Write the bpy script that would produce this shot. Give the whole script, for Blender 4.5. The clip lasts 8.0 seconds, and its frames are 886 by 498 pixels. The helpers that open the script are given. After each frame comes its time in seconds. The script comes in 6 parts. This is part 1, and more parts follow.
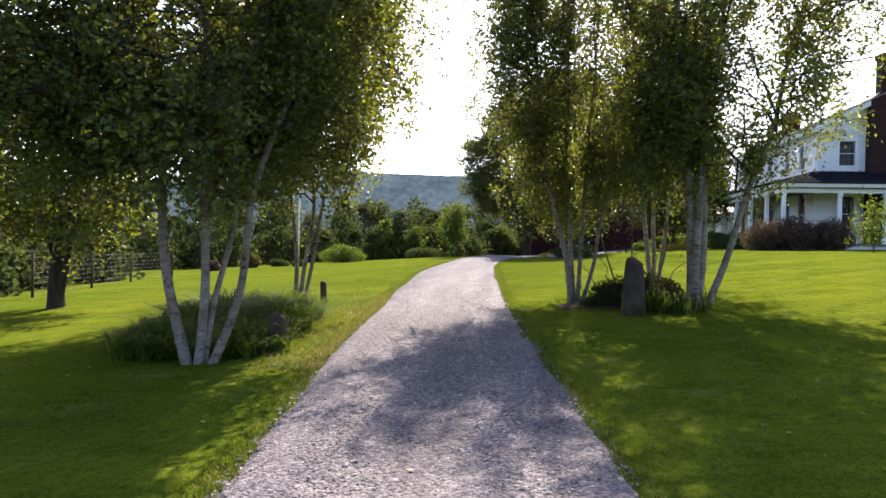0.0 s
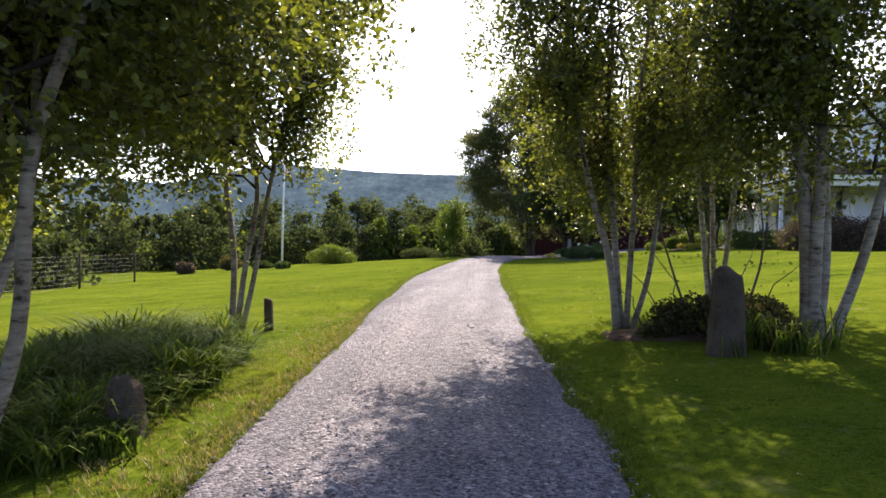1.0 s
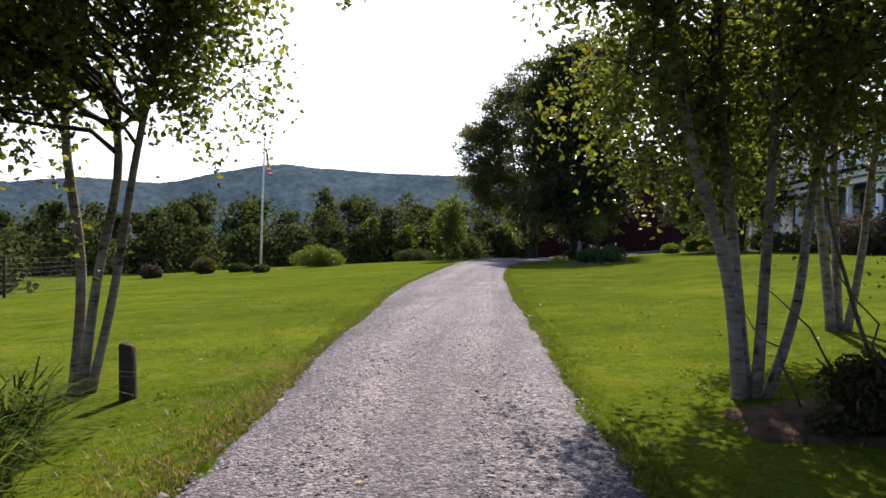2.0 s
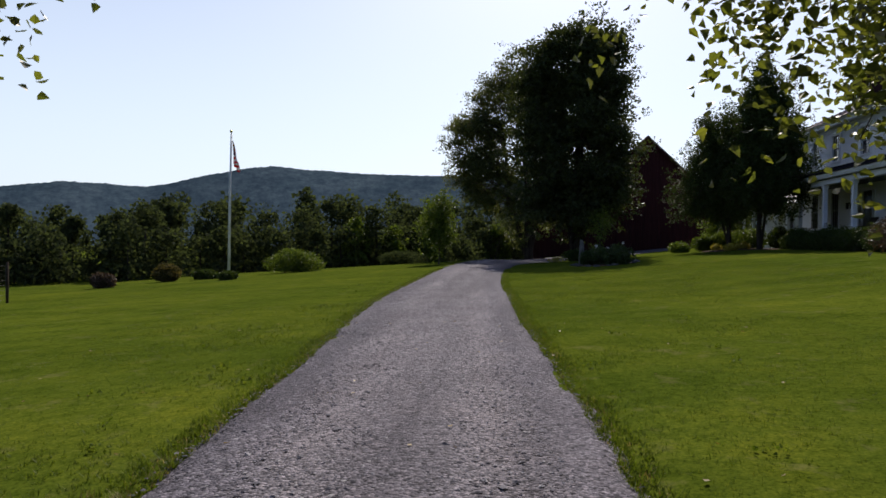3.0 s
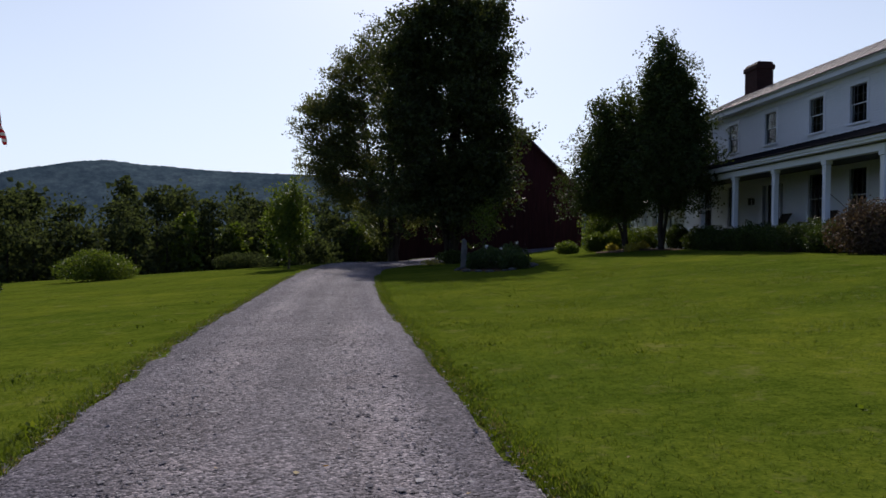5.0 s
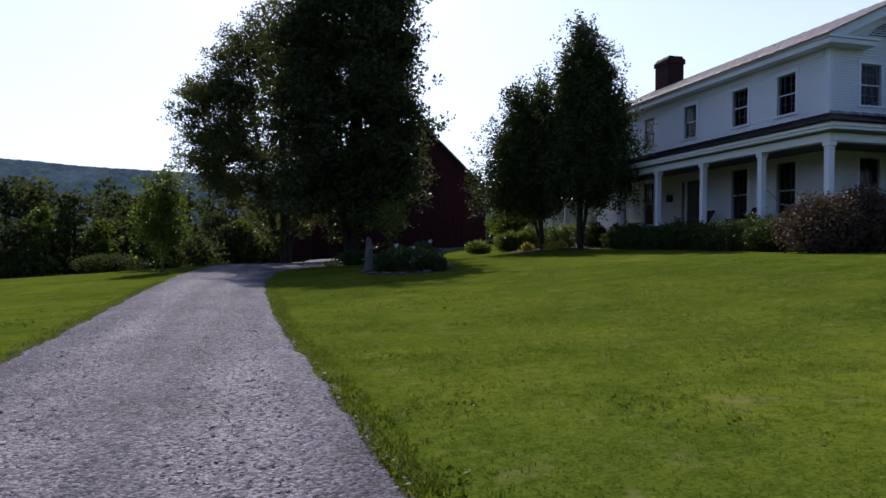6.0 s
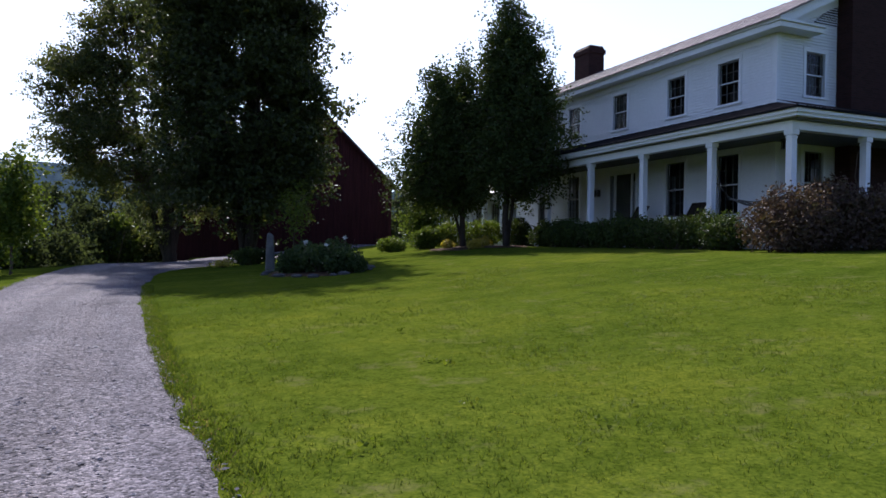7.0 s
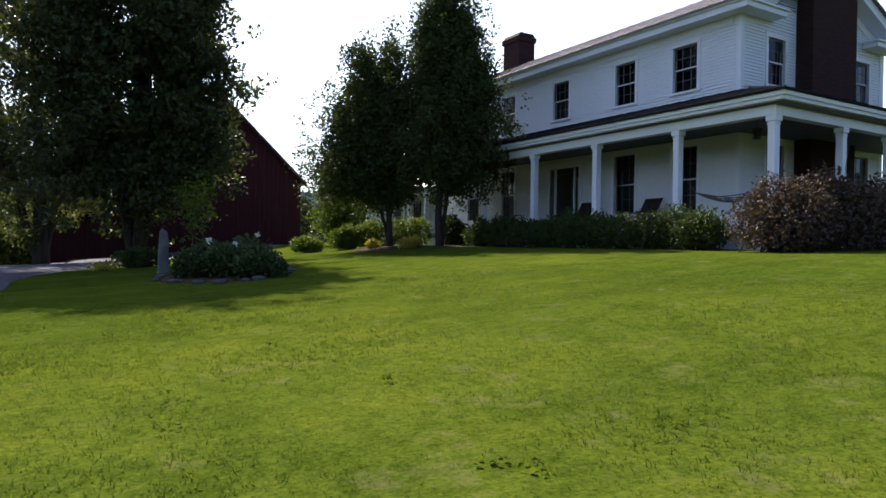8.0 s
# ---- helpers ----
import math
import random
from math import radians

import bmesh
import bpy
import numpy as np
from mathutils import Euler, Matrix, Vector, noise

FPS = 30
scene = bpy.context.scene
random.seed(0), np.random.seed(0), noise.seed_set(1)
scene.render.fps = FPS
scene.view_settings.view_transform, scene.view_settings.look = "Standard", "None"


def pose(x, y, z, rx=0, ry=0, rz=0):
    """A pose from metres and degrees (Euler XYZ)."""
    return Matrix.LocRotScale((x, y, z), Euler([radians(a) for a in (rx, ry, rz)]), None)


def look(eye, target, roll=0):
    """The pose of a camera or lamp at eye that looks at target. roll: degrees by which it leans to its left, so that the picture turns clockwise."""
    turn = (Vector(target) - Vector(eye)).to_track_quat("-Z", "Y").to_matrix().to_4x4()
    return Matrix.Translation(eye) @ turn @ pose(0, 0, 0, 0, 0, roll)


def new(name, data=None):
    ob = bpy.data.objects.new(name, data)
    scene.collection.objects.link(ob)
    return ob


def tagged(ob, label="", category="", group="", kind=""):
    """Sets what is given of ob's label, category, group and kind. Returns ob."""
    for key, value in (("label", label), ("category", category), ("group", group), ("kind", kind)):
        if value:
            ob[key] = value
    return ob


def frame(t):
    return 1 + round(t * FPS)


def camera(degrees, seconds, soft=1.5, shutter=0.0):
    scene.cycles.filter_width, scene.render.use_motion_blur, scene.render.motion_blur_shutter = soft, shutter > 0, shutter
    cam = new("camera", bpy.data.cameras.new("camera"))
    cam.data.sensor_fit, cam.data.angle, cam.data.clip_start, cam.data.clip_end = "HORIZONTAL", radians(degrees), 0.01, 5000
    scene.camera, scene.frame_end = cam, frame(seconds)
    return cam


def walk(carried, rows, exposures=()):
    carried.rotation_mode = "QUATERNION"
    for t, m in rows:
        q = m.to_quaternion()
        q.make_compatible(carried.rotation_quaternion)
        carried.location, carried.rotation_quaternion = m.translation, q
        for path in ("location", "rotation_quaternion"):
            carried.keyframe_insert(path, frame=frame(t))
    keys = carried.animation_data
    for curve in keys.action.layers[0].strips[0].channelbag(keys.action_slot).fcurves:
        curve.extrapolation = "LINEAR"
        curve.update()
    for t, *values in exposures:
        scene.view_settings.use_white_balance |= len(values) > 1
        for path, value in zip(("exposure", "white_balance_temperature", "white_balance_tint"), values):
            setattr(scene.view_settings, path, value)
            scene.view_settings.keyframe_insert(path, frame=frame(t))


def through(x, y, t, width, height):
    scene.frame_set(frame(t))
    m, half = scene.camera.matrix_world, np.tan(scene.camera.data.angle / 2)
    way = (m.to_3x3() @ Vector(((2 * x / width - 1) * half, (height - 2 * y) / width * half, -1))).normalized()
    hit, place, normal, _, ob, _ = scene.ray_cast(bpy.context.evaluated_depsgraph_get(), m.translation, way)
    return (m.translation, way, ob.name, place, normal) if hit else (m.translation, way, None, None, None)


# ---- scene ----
cam = camera(65.7, 8.0, soft=1.6, shutter=0.0)
PATH = [
    (0, (0.698, 1.727, 0.785), (0.428, 3.708, 0.758), 1.3),
    (0.5, (0.498, 3.61, 0.802), (0.229, 5.592, 0.773), 1.1),
    (1, (0.241, 5.617, 0.798), (-0.025, 7.599, 0.769), 1.2),
    (1.5, (-0.028, 7.702, 0.792), (-0.291, 9.684, 0.765), 1.4),
    (3, (-0.598, 13.383, 0.824), (-0.83, 15.369, 0.8), 0.7),
    (3.5, (-0.758, 15.017, 0.786), (-0.928, 17.01, 0.764), 0.8),
    (4, (-0.949, 16.689, 0.77), (-1.021, 18.687, 0.749), 0.8),
    (4.5, (-1.165, 18.35, 0.764), (-1.127, 20.349, 0.744), 0.8),
    (5, (-1.349, 19.96, 0.776), (-1.155, 21.95, 0.758), 0.7),
    (6.5, (-1.37, 24.608, 0.689), (-0.726, 26.502, 0.675), 0.7),
    (7, (-1.259, 26.123, 0.696), (-0.47, 27.961, 0.679), 0.8),
    (7.5, (-1.026, 27.64, 0.67), (-0.105, 29.415, 0.657), 0.8),
    (8, (-0.796, 29.044, 0.622), (0.242, 30.753, 0.613), 0.9),
]
EXPOSURES = [(0.0, 1.9, 7300, 15), (0.7, 1.87, 7300, 15), (1.6, 1.54, 7200, 14), (2.8, 0.26, 6700, 14), (3.5, -0.2, 6600, 14), (4.2, -0.2, 6550, 14), (5.0, -0.06, 6500, 15), (6.4, 0.48, 6000, 18), (7.5, 0.92, 6200, 16), (8.0, 1.06, 6500, 13)]
walk(cam, [(t, look(eye, target, roll)) for t, eye, target, roll in PATH], EXPOSURES)

# ---- light ----
SUN_ELEVATION, SUN_AZIMUTH = radians(42.0), radians(4)  # azimuth from +y towards +x
world = bpy.data.worlds.new("sky")
scene.world = world
world.use_nodes = True
wn = world.node_tree
sky = wn.nodes.new("ShaderNodeTexSky")
sky.sky_type = "NISHITA"
sky.sun_disc = False
sky.sun_elevation, sky.sun_rotation = SUN_ELEVATION, SUN_AZIMUTH
sky.air_density, sky.dust_density, sky.ozone_density = 1.0, 1.8, 1.2
haze = wn.nodes.new("ShaderNodeMix")
haze.data_type, haze.blend_type = "RGBA", "MULTIPLY"
haze.inputs[0].default_value = 1.0
haze.inputs[7].default_value = (0.88, 0.96, 1.2, 1)
wn.links.new(sky.outputs[0], haze.inputs[6])
milky = wn.nodes.new("ShaderNodeMix")  # summer haze
milky.data_type = "RGBA"
def eased(value, a, b, c, d):
    node = wn.nodes.new("ShaderNodeMapRange")
    node.interpolation_type = "SMOOTHSTEP"
    for k, x in enumerate((a, b, c, d)):
        node.inputs[k + 1].default_value = x
    wn.links.new(value, node.inputs[0])
    return node.outputs[0]


above = wn.nodes.new("ShaderNodeTexCoord")
upward = wn.nodes.new("ShaderNodeSeparateXYZ")
sunward = wn.nodes.new("ShaderNodeVectorMath")
sunward.operation = "DOT_PRODUCT"
sunward.inputs[1].default_value = (math.sin(SUN_AZIMUTH) * math.cos(SUN_ELEVATION), math.cos(SUN_AZIMUTH) * math.cos(SUN_ELEVATION), math.sin(SUN_ELEVATION))
wn.links.new(above.outputs["Generated"], upward.inputs[0])
wn.links.new(above.outputs["Generated"], sunward.inputs[0])
thick = wn.nodes.new("ShaderNodeMath")  # haze thins from the horizon to the zenith and away from the sun
thick.operation = "MULTIPLY"
wn.links.new(eased(upward.outputs[2], 0.0, 0.75, 0.7, 0.0), thick.inputs[0])
wn.links.new(eased(sunward.outputs["Value"], -0.2, 0.66, 0.06, 1.0), thick.inputs[1])
wn.links.new(thick.outputs[0], milky.inputs[0])
milky.inputs[7].default_value = (10.4, 12.3, 13.7, 1)
wn.links.new(haze.outputs[2], milky.inputs[6])
wn.links.new(milky.outputs[2], wn.nodes["Background"].inputs[0])
wn.nodes["Background"].inputs[1].default_value = 0.086
sun = new("sun", bpy.data.lights.new("sun", "SUN"))
sun.data.energy, sun.data.angle, sun.data.color = 5.0, radians(0.6), (1.0, 0.94, 0.84)
sun_way = Vector((math.sin(SUN_AZIMUTH) * math.cos(SUN_ELEVATION), math.cos(SUN_AZIMUTH) * math.cos(SUN_ELEVATION), math.sin(SUN_ELEVATION)))
sun.matrix_world = look(sun_way * 60, (0, 0, 0))

# ---- building tools ----
rng = np.random.default_rng(7)


class Soup:
    """Collects vertices and faces of one mesh."""

    def __init__(self):
        self.v, self.f, self.n, self.m = [], [], 0, []

    def add(self, verts, faces, slot=0):
        verts = np.asarray(verts, dtype=float)
        faces = np.asarray(faces, dtype=int)
        self.v.append(verts)
        self.f.append(faces + self.n)
        self.m.append(np.full(len(faces), slot))
        self.n += len(verts)
        return self

    def box(self, x0, y0, z0, x1, y1, z1, slot=0):
        v = [(x, y, z) for x in (x0, x1) for y in (y0, y1) for z in (z0, z1)]
        f = [(0, 1, 3, 2), (4, 6, 7, 5), (0, 4, 5, 1), (2, 3, 7, 6), (0, 2, 6, 4), (1, 5, 7, 3)]
        return self.add(v, f, slot)

    def prism(self, outline, axis, a, b, slot=0):
        """An outline of (u, w) pairs pushed from a to b along an axis; u, w are the other two axes in order."""
        k = len(outline)
        def put(u, w, s):
            return {"x": (s, u, w), "y": (u, s, w), "z": (u, w, s)}[axis]
        v = [put(u, w, s) for s in (a, b) for u, w in outline]
        for i in range(k):
            j = (i + 1) % k
            self.add([v[i], v[j], v[k + j], v[k + i]], [(0, 1, 2, 3)], slot)
        for s in (0, k):
            c = np.mean([v[s + i] for i in range(k)], axis=0)
            for i in range(k):
                self.add([c, v[s + i], v[s + (i + 1) % k]], [(0, 1, 2)], slot)
        return self

    def tube(self, points, radii, sides=6, slot=0):
        pts = np.asarray(points, dtype=float)
        radii = np.broadcast_to(radii, (len(pts),))
        tang = np.gradient(pts, axis=0)
        tang /= np.linalg.norm(tang, axis=1, keepdims=True) + 1e-9
        ref = np.where(np.abs(tang[:, 2:3]) > 0.9, [[1.0, 0, 0]], [[0, 0, 1.0]])
        u = np.cross(tang, ref)
        u /= np.linalg.norm(u, axis=1, keepdims=True) + 1e-9
        w = np.cross(tang, u)
        ang = np.arange(sides) * 2 * np.pi / sides
        ring = pts[:, None] + radii[:, None, None] * (np.cos(ang)[None, :, None] * u[:, None] + np.sin(ang)[None, :, None] * w[:, None])
        n = len(pts)
        v = np.vstack([ring.reshape(-1, 3), pts[:1], pts[-1:]])
        i, j = np.meshgrid(np.arange(n - 1), np.arange(sides), indexing="ij")
        j2 = (j + 1) % sides
        self.add(v, np.stack([i * sides + j, i * sides + j2, (i + 1) * sides + j2, (i + 1) * sides + j], -1).reshape(-1, 4), slot)
        base = self.n - len(v)
        k = np.arange(sides)
        caps = np.vstack([np.stack([np.full(sides, n * sides), (k + 1) % sides, k], 1), np.stack([np.full(sides, n * sides + 1), (n - 1) * sides + k, (n - 1) * sides + (k + 1) % sides], 1)])
        self.f.append(caps + base)
        self.m.append(np.full(len(caps), slot))
        return self

    def mesh(self, name, materials, smooth=False):
        me = bpy.data.meshes.new(name)
        v = np.vstack(self.v)
        sizes = np.concatenate([np.full(len(f), f.shape[1]) for f in self.f])
        loops = np.concatenate([f.reshape(-1) for f in self.f])
        slots = np.concatenate(self.m)
        me.vertices.add(len(v))
        me.vertices.foreach_set("co", v.astype(np.float32).reshape(-1))
        me.loops.add(len(loops))
        me.loops.foreach_set("vertex_index", loops.astype(np.int32))
        me.polygons.add(len(sizes))
        me.polygons.foreach_set("loop_start", np.concatenate([[0], np.cumsum(sizes)[:-1]]).astype(np.int32))
        me.polygons.foreach_set("material_index", slots.astype(np.int32))
        me.polygons.foreach_set("use_smooth", np.full(len(sizes), smooth))
        for m in materials if isinstance(materials, (list, tuple)) else [materials]:
            me.materials.append(m)
        me.update(calc_edges=True)
        me.validate()
        return me


def thing(name, label, category, group="", kind="", at=(0, 0, 0)):
    ob = new(name)
    ob.location = at
    ob.empty_display_size = 0.2
    return tagged(ob, label, category, group, kind)


def part(name, soup, material, parent=None, label="", smooth=False):
    """One mesh object, in world coordinates, under a thing or a part."""
    ob = new(name, soup.mesh(name, material, smooth))
    if parent is not None:
        ob.parent = parent
        base = Vector((0, 0, 0))
        up = parent
        while up is not None:
            base += up.location
            up = up.parent
        ob.location = -base
    return tagged(ob, label)


def bevelled(ob, width=0.01, segments=2):
    mod = ob.modifiers.new("bevel", "BEVEL")
    mod.width, mod.segments, mod.limit_method = width, segments, "ANGLE"
    return ob


# ---- materials ----
def nodes_of(name):
    mat = bpy.data.materials.new(name)
    mat.use_nodes = True
    nt = mat.node_tree
    return mat, nt, nt.nodes["Principled BSDF"]


def ramp(nt, stops):
    r = nt.nodes.new("ShaderNodeValToRGB")
    el = r.color_ramp.elements
    while len(el) < len(stops):
        el.new(0.5)
    for e, (p, c) in zip(el, stops):
        e.position, e.color = p, (*c, 1)
    return r


def coords(nt, scale=(1, 1, 1)):
    tc = nt.nodes.new("ShaderNodeTexCoord")
    mp = nt.nodes.new("ShaderNodeMapping")
    mp.inputs["Scale"].default_value = scale
    nt.links.new(tc.outputs["Object"], mp.inputs[0])
    return mp.outputs[0]


def noise_node(nt, where, scale, detail=4, rough=0.6):
    n = nt.nodes.new("ShaderNodeTexNoise")
    n.inputs["Scale"].default_value, n.inputs["Detail"].default_value, n.inputs["Roughness"].default_value = scale, detail, rough
    nt.links.new(where, n.inputs["Vector"])
    return n.outputs["Fac"]


def mixed(nt, fac, a, b, how="MIX"):
    m = nt.nodes.new("ShaderNodeMix")
    m.data_type, m.blend_type = "RGBA", how
    for sock, val in ((m.inputs[0], fac), (m.inputs[6], a), (m.inputs[7], b)):
        if isinstance(val, bpy.types.NodeSocket):
            nt.links.new(val, sock)
        else:
            sock.default_value = val if isinstance(val, (int, float)) else (*val, 1)
    return m.outputs[2]


def bump(nt, bsdf, height, strength=0.4, distance=0.01):
    b = nt.nodes.new("ShaderNodeBump")
    b.inputs["Strength"].default_value, b.inputs["Distance"].default_value = strength, distance
    nt.links.new(height, b.inputs["Height"])
    nt.links.new(b.outputs[0], bsdf.inputs["Normal"])


def surface(name, dark, light, scale=3.0, fine=40.0, rough=0.8, bumps=0.3, stretch=(1, 1, 1), metallic=0.0, depth=0.01, gloss=0.3, grain=0.25):
    """A two-scale mottled surface."""
    mat, nt, bsdf = nodes_of(name)
    where = coords(nt, stretch)
    big, small = noise_node(nt, where, scale, 5), noise_node(nt, where, fine, 3)
    r = ramp(nt, [(0.3, dark), (0.7, light)])
    nt.links.new(big, r.inputs[0])
    r2 = ramp(nt, [(0.3, (1 - grain,) * 3), (0.7, (1 + grain * 0.6,) * 3)])
    nt.links.new(small, r2.inputs[0])
    nt.links.new(mixed(nt, 1.0, r.outputs[0], r2.outputs[0], "MULTIPLY"), bsdf.inputs["Base Color"])
    bsdf.inputs["Roughness"].default_value, bsdf.inputs["Metallic"].default_value = rough, metallic
    bsdf.inputs["Specular IOR Level"].default_value = gloss
    if bumps:
        bump(nt, bsdf, small, bumps, depth)
    return mat


def leaf(name, shades, through=0.4, gloss=0.25, rough=0.45, glow=(1.5, 1.45, 0.6)):
    """Leaves: each leaf (mesh island) has its own shade; light shines through them."""
    mat, nt, bsdf = nodes_of(name)
    geo = nt.nodes.new("ShaderNodeNewGeometry")
    r = ramp(nt, [(i / max(1, len(shades) - 1), c) for i, c in enumerate(shades)])
    nt.links.new(geo.outputs["Random Per Island"], r.inputs[0])
    nt.links.new(r.outputs[0], bsdf.inputs["Base Color"])
    bsdf.inputs["Roughness"].default_value = rough
    bsdf.inputs["Specular IOR Level"].default_value = gloss
    tr = nt.nodes.new("ShaderNodeBsdfTranslucent")
    nt.links.new(mixed(nt, 1.0, r.outputs[0], glow, "MULTIPLY"), tr.inputs[0])
    mx = nt.nodes.new("ShaderNodeMixShader")
    mx.inputs[0].default_value = through
    nt.links.new(bsdf.outputs[0], mx.inputs[1])
    nt.links.new(tr.outputs[0], mx.inputs[2])
    nt.links.new(mx.outputs[0], nt.nodes["Material Output"].inputs[0])
    return mat


def lawn_material():
    mat, nt, bsdf = nodes_of("lawn")
    where = coords(nt)
    big, mid, fine = noise_node(nt, where, 0.22, 4), noise_node(nt, where, 1.6, 5), noise_node(nt, where, 42, 5, 0.72)
    a = ramp(nt, [(0.3, (0.046, 0.070, 0.009)), (0.7, (0.078, 0.099, 0.012))])
    nt.links.new(big, a.inputs[0])
    b = ramp(nt, [(0.3, (0.70, 0.76, 0.7)), (0.5, (1, 1, 1)), (0.72, (1.18, 1.08, 1.0))])
    nt.links.new(mid, b.inputs[0])
    c = ramp(nt, [(0.30, (0.36, 0.41, 0.34)), (0.46, (0.9, 0.93, 0.9)), (0.6, (1.25, 1.18, 1.08)), (0.74, (1.8, 1.62, 1.5))])
    nt.links.new(fine, c.inputs[0])
    col = mixed(nt, 1.0, mixed(nt, 1.0, a.outputs[0], b.outputs[0], "MULTIPLY"), c.outputs[0], "MULTIPLY")
    tufts = noise_node(nt, where, 11, 4, 0.65)
    e = ramp(nt, [(0.34, (0.70, 0.75, 0.68)), (0.52, (1, 1, 1)), (0.7, (1.2, 1.13, 1.1))])
    nt.links.new(tufts, e.inputs[0])
    col = mixed(nt, 1.0, col, e.outputs[0], "MULTIPLY")
    turned = nt.nodes.new("ShaderNodeMapping")  # mown streaks
    turned.inputs["Rotation"].default_value = (0, 0, 0.5)
    turned.inputs["Scale"].default_value = (0.07, 1.1, 1)
    nt.links.new(where, turned.inputs[0])
    d = ramp(nt, [(0.32, (0.86, 0.89, 0.86)), (0.5, (1, 1, 1)), (0.66, (1.15, 1.12, 1.1))])
    nt.links.new(noise_node(nt, turned.outputs[0], 1.0, 3), d.inputs[0])
    col = mixed(nt, 1.0, col, d.outputs[0], "MULTIPLY")
    dry = ramp(nt, [(0.57, (0, 0, 0)), (0.70, (0.5, 0.5, 0.5))])
    nt.links.new(noise_node(nt, where, 2.3, 6, 0.72), dry.inputs[0])
    col = mixed(nt, dry.outputs[0], col, (0.135, 0.125, 0.050))
    nt.links.new(col, bsdf.inputs["Base Color"])
    bsdf.inputs["Roughness"].default_value = 0.9
    bsdf.inputs["Specular IOR Level"].default_value = 0.0
    bump(nt, bsdf, tufts, 0.24, 0.03)
    return mat


def gravel_material():
    mat, nt, bsdf = nodes_of("gravel")
    where = coords(nt)
    tracks = noise_node(nt, coords(nt, (1.4, 0.12, 1)), 1.0, 4)
    worn = nt.nodes.new("ShaderNodeAttribute")  # 0 to 1 from edge to edge; packed pale wheel tracks, loose darker shoulders
    worn.attribute_name = "across"
    wander = nt.nodes.new("ShaderNodeMath")
    wander.operation = "MULTIPLY_ADD"
    wander.inputs[1].default_value, wander.inputs[2].default_value = 0.16, -0.08
    nt.links.new(noise_node(nt, coords(nt, (0.5, 0.25, 1)), 1.3, 4), wander.inputs[0])
    lane = nt.nodes.new("ShaderNodeMath")
    nt.links.new(worn.outputs["Fac"], lane.inputs[0])
    nt.links.new(wander.outputs[0], lane.inputs[1])
    wheel = ramp(nt, [(0.0, (0.80, 0.79, 0.82)), (0.16, (0.82, 0.81, 0.84)), (0.3, (1.16, 1.13, 1.10)), (0.46, (0.95, 0.93, 0.93)), (0.56, (0.93, 0.92, 0.92)), (0.7, (1.18, 1.15, 1.12)), (0.85, (0.86, 0.85, 0.88)), (1.0, (0.80, 0.79, 0.82))])
    nt.links.new(lane.outputs[0], wheel.inputs[0])
    vor = nt.nodes.new("ShaderNodeTexVoronoi")
    vor.inputs["Scale"].default_value = 52
    nt.links.new(where, vor.inputs["Vector"])
    a = ramp(nt, [(0.35, (0.106, 0.101, 0.119)), (0.65, (0.178, 0.169, 0.192))])
    nt.links.new(tracks, a.inputs[0])
    b = ramp(nt, [(0.0, (0.22, 0.22, 0.23)), (0.25, (0.58, 0.58, 0.59)), (0.6, (0.94, 0.93, 0.93)), (0.85, (1.3, 1.28, 1.26)), (1.0, (1.75, 1.7, 1.66))])
    one = nt.nodes.new("ShaderNodeSeparateColor")
    nt.links.new(vor.outputs["Color"], one.inputs[0])
    nt.links.new(one.outputs[0], b.inputs[0])
    grain = noise_node(nt, where, 120, 3)
    c = ramp(nt, [(0.3, (0.7, 0.7, 0.7)), (0.7, (1.2, 1.2, 1.2))])
    nt.links.new(grain, c.inputs[0])
    patch = ramp(nt, [(0.3, (0.82, 0.80, 0.80)), (0.5, (1, 1, 1)), (0.7, (1.16, 1.13, 1.1))])
    nt.links.new(noise_node(nt, where, 0.9, 5), patch.inputs[0])
    col = mixed(nt, 1.0, mixed(nt, 1.0, a.outputs[0], b.outputs[0], "MULTIPLY"), c.outputs[0], "MULTIPLY")
    col = mixed(nt, 1.0, mixed(nt, 1.0, col, wheel.outputs[0], "MULTIPLY"), patch.outputs[0], "MULTIPLY")
    nt.links.new(col, bsdf.inputs["Base Color"])
    bsdf.inputs["Roughness"].default_value = 0.85
    bsdf.inputs["Specular IOR Level"].default_value = 0.1
    peak = nt.nodes.new("ShaderNodeMath")
    peak.operation = "SUBTRACT"
    peak.inputs[0].default_value = 1.0
    nt.links.new(vor.outputs["Distance"], peak.inputs[1])
    bump(nt, bsdf, peak.outputs[0], 0.85, 0.015)
    return mat


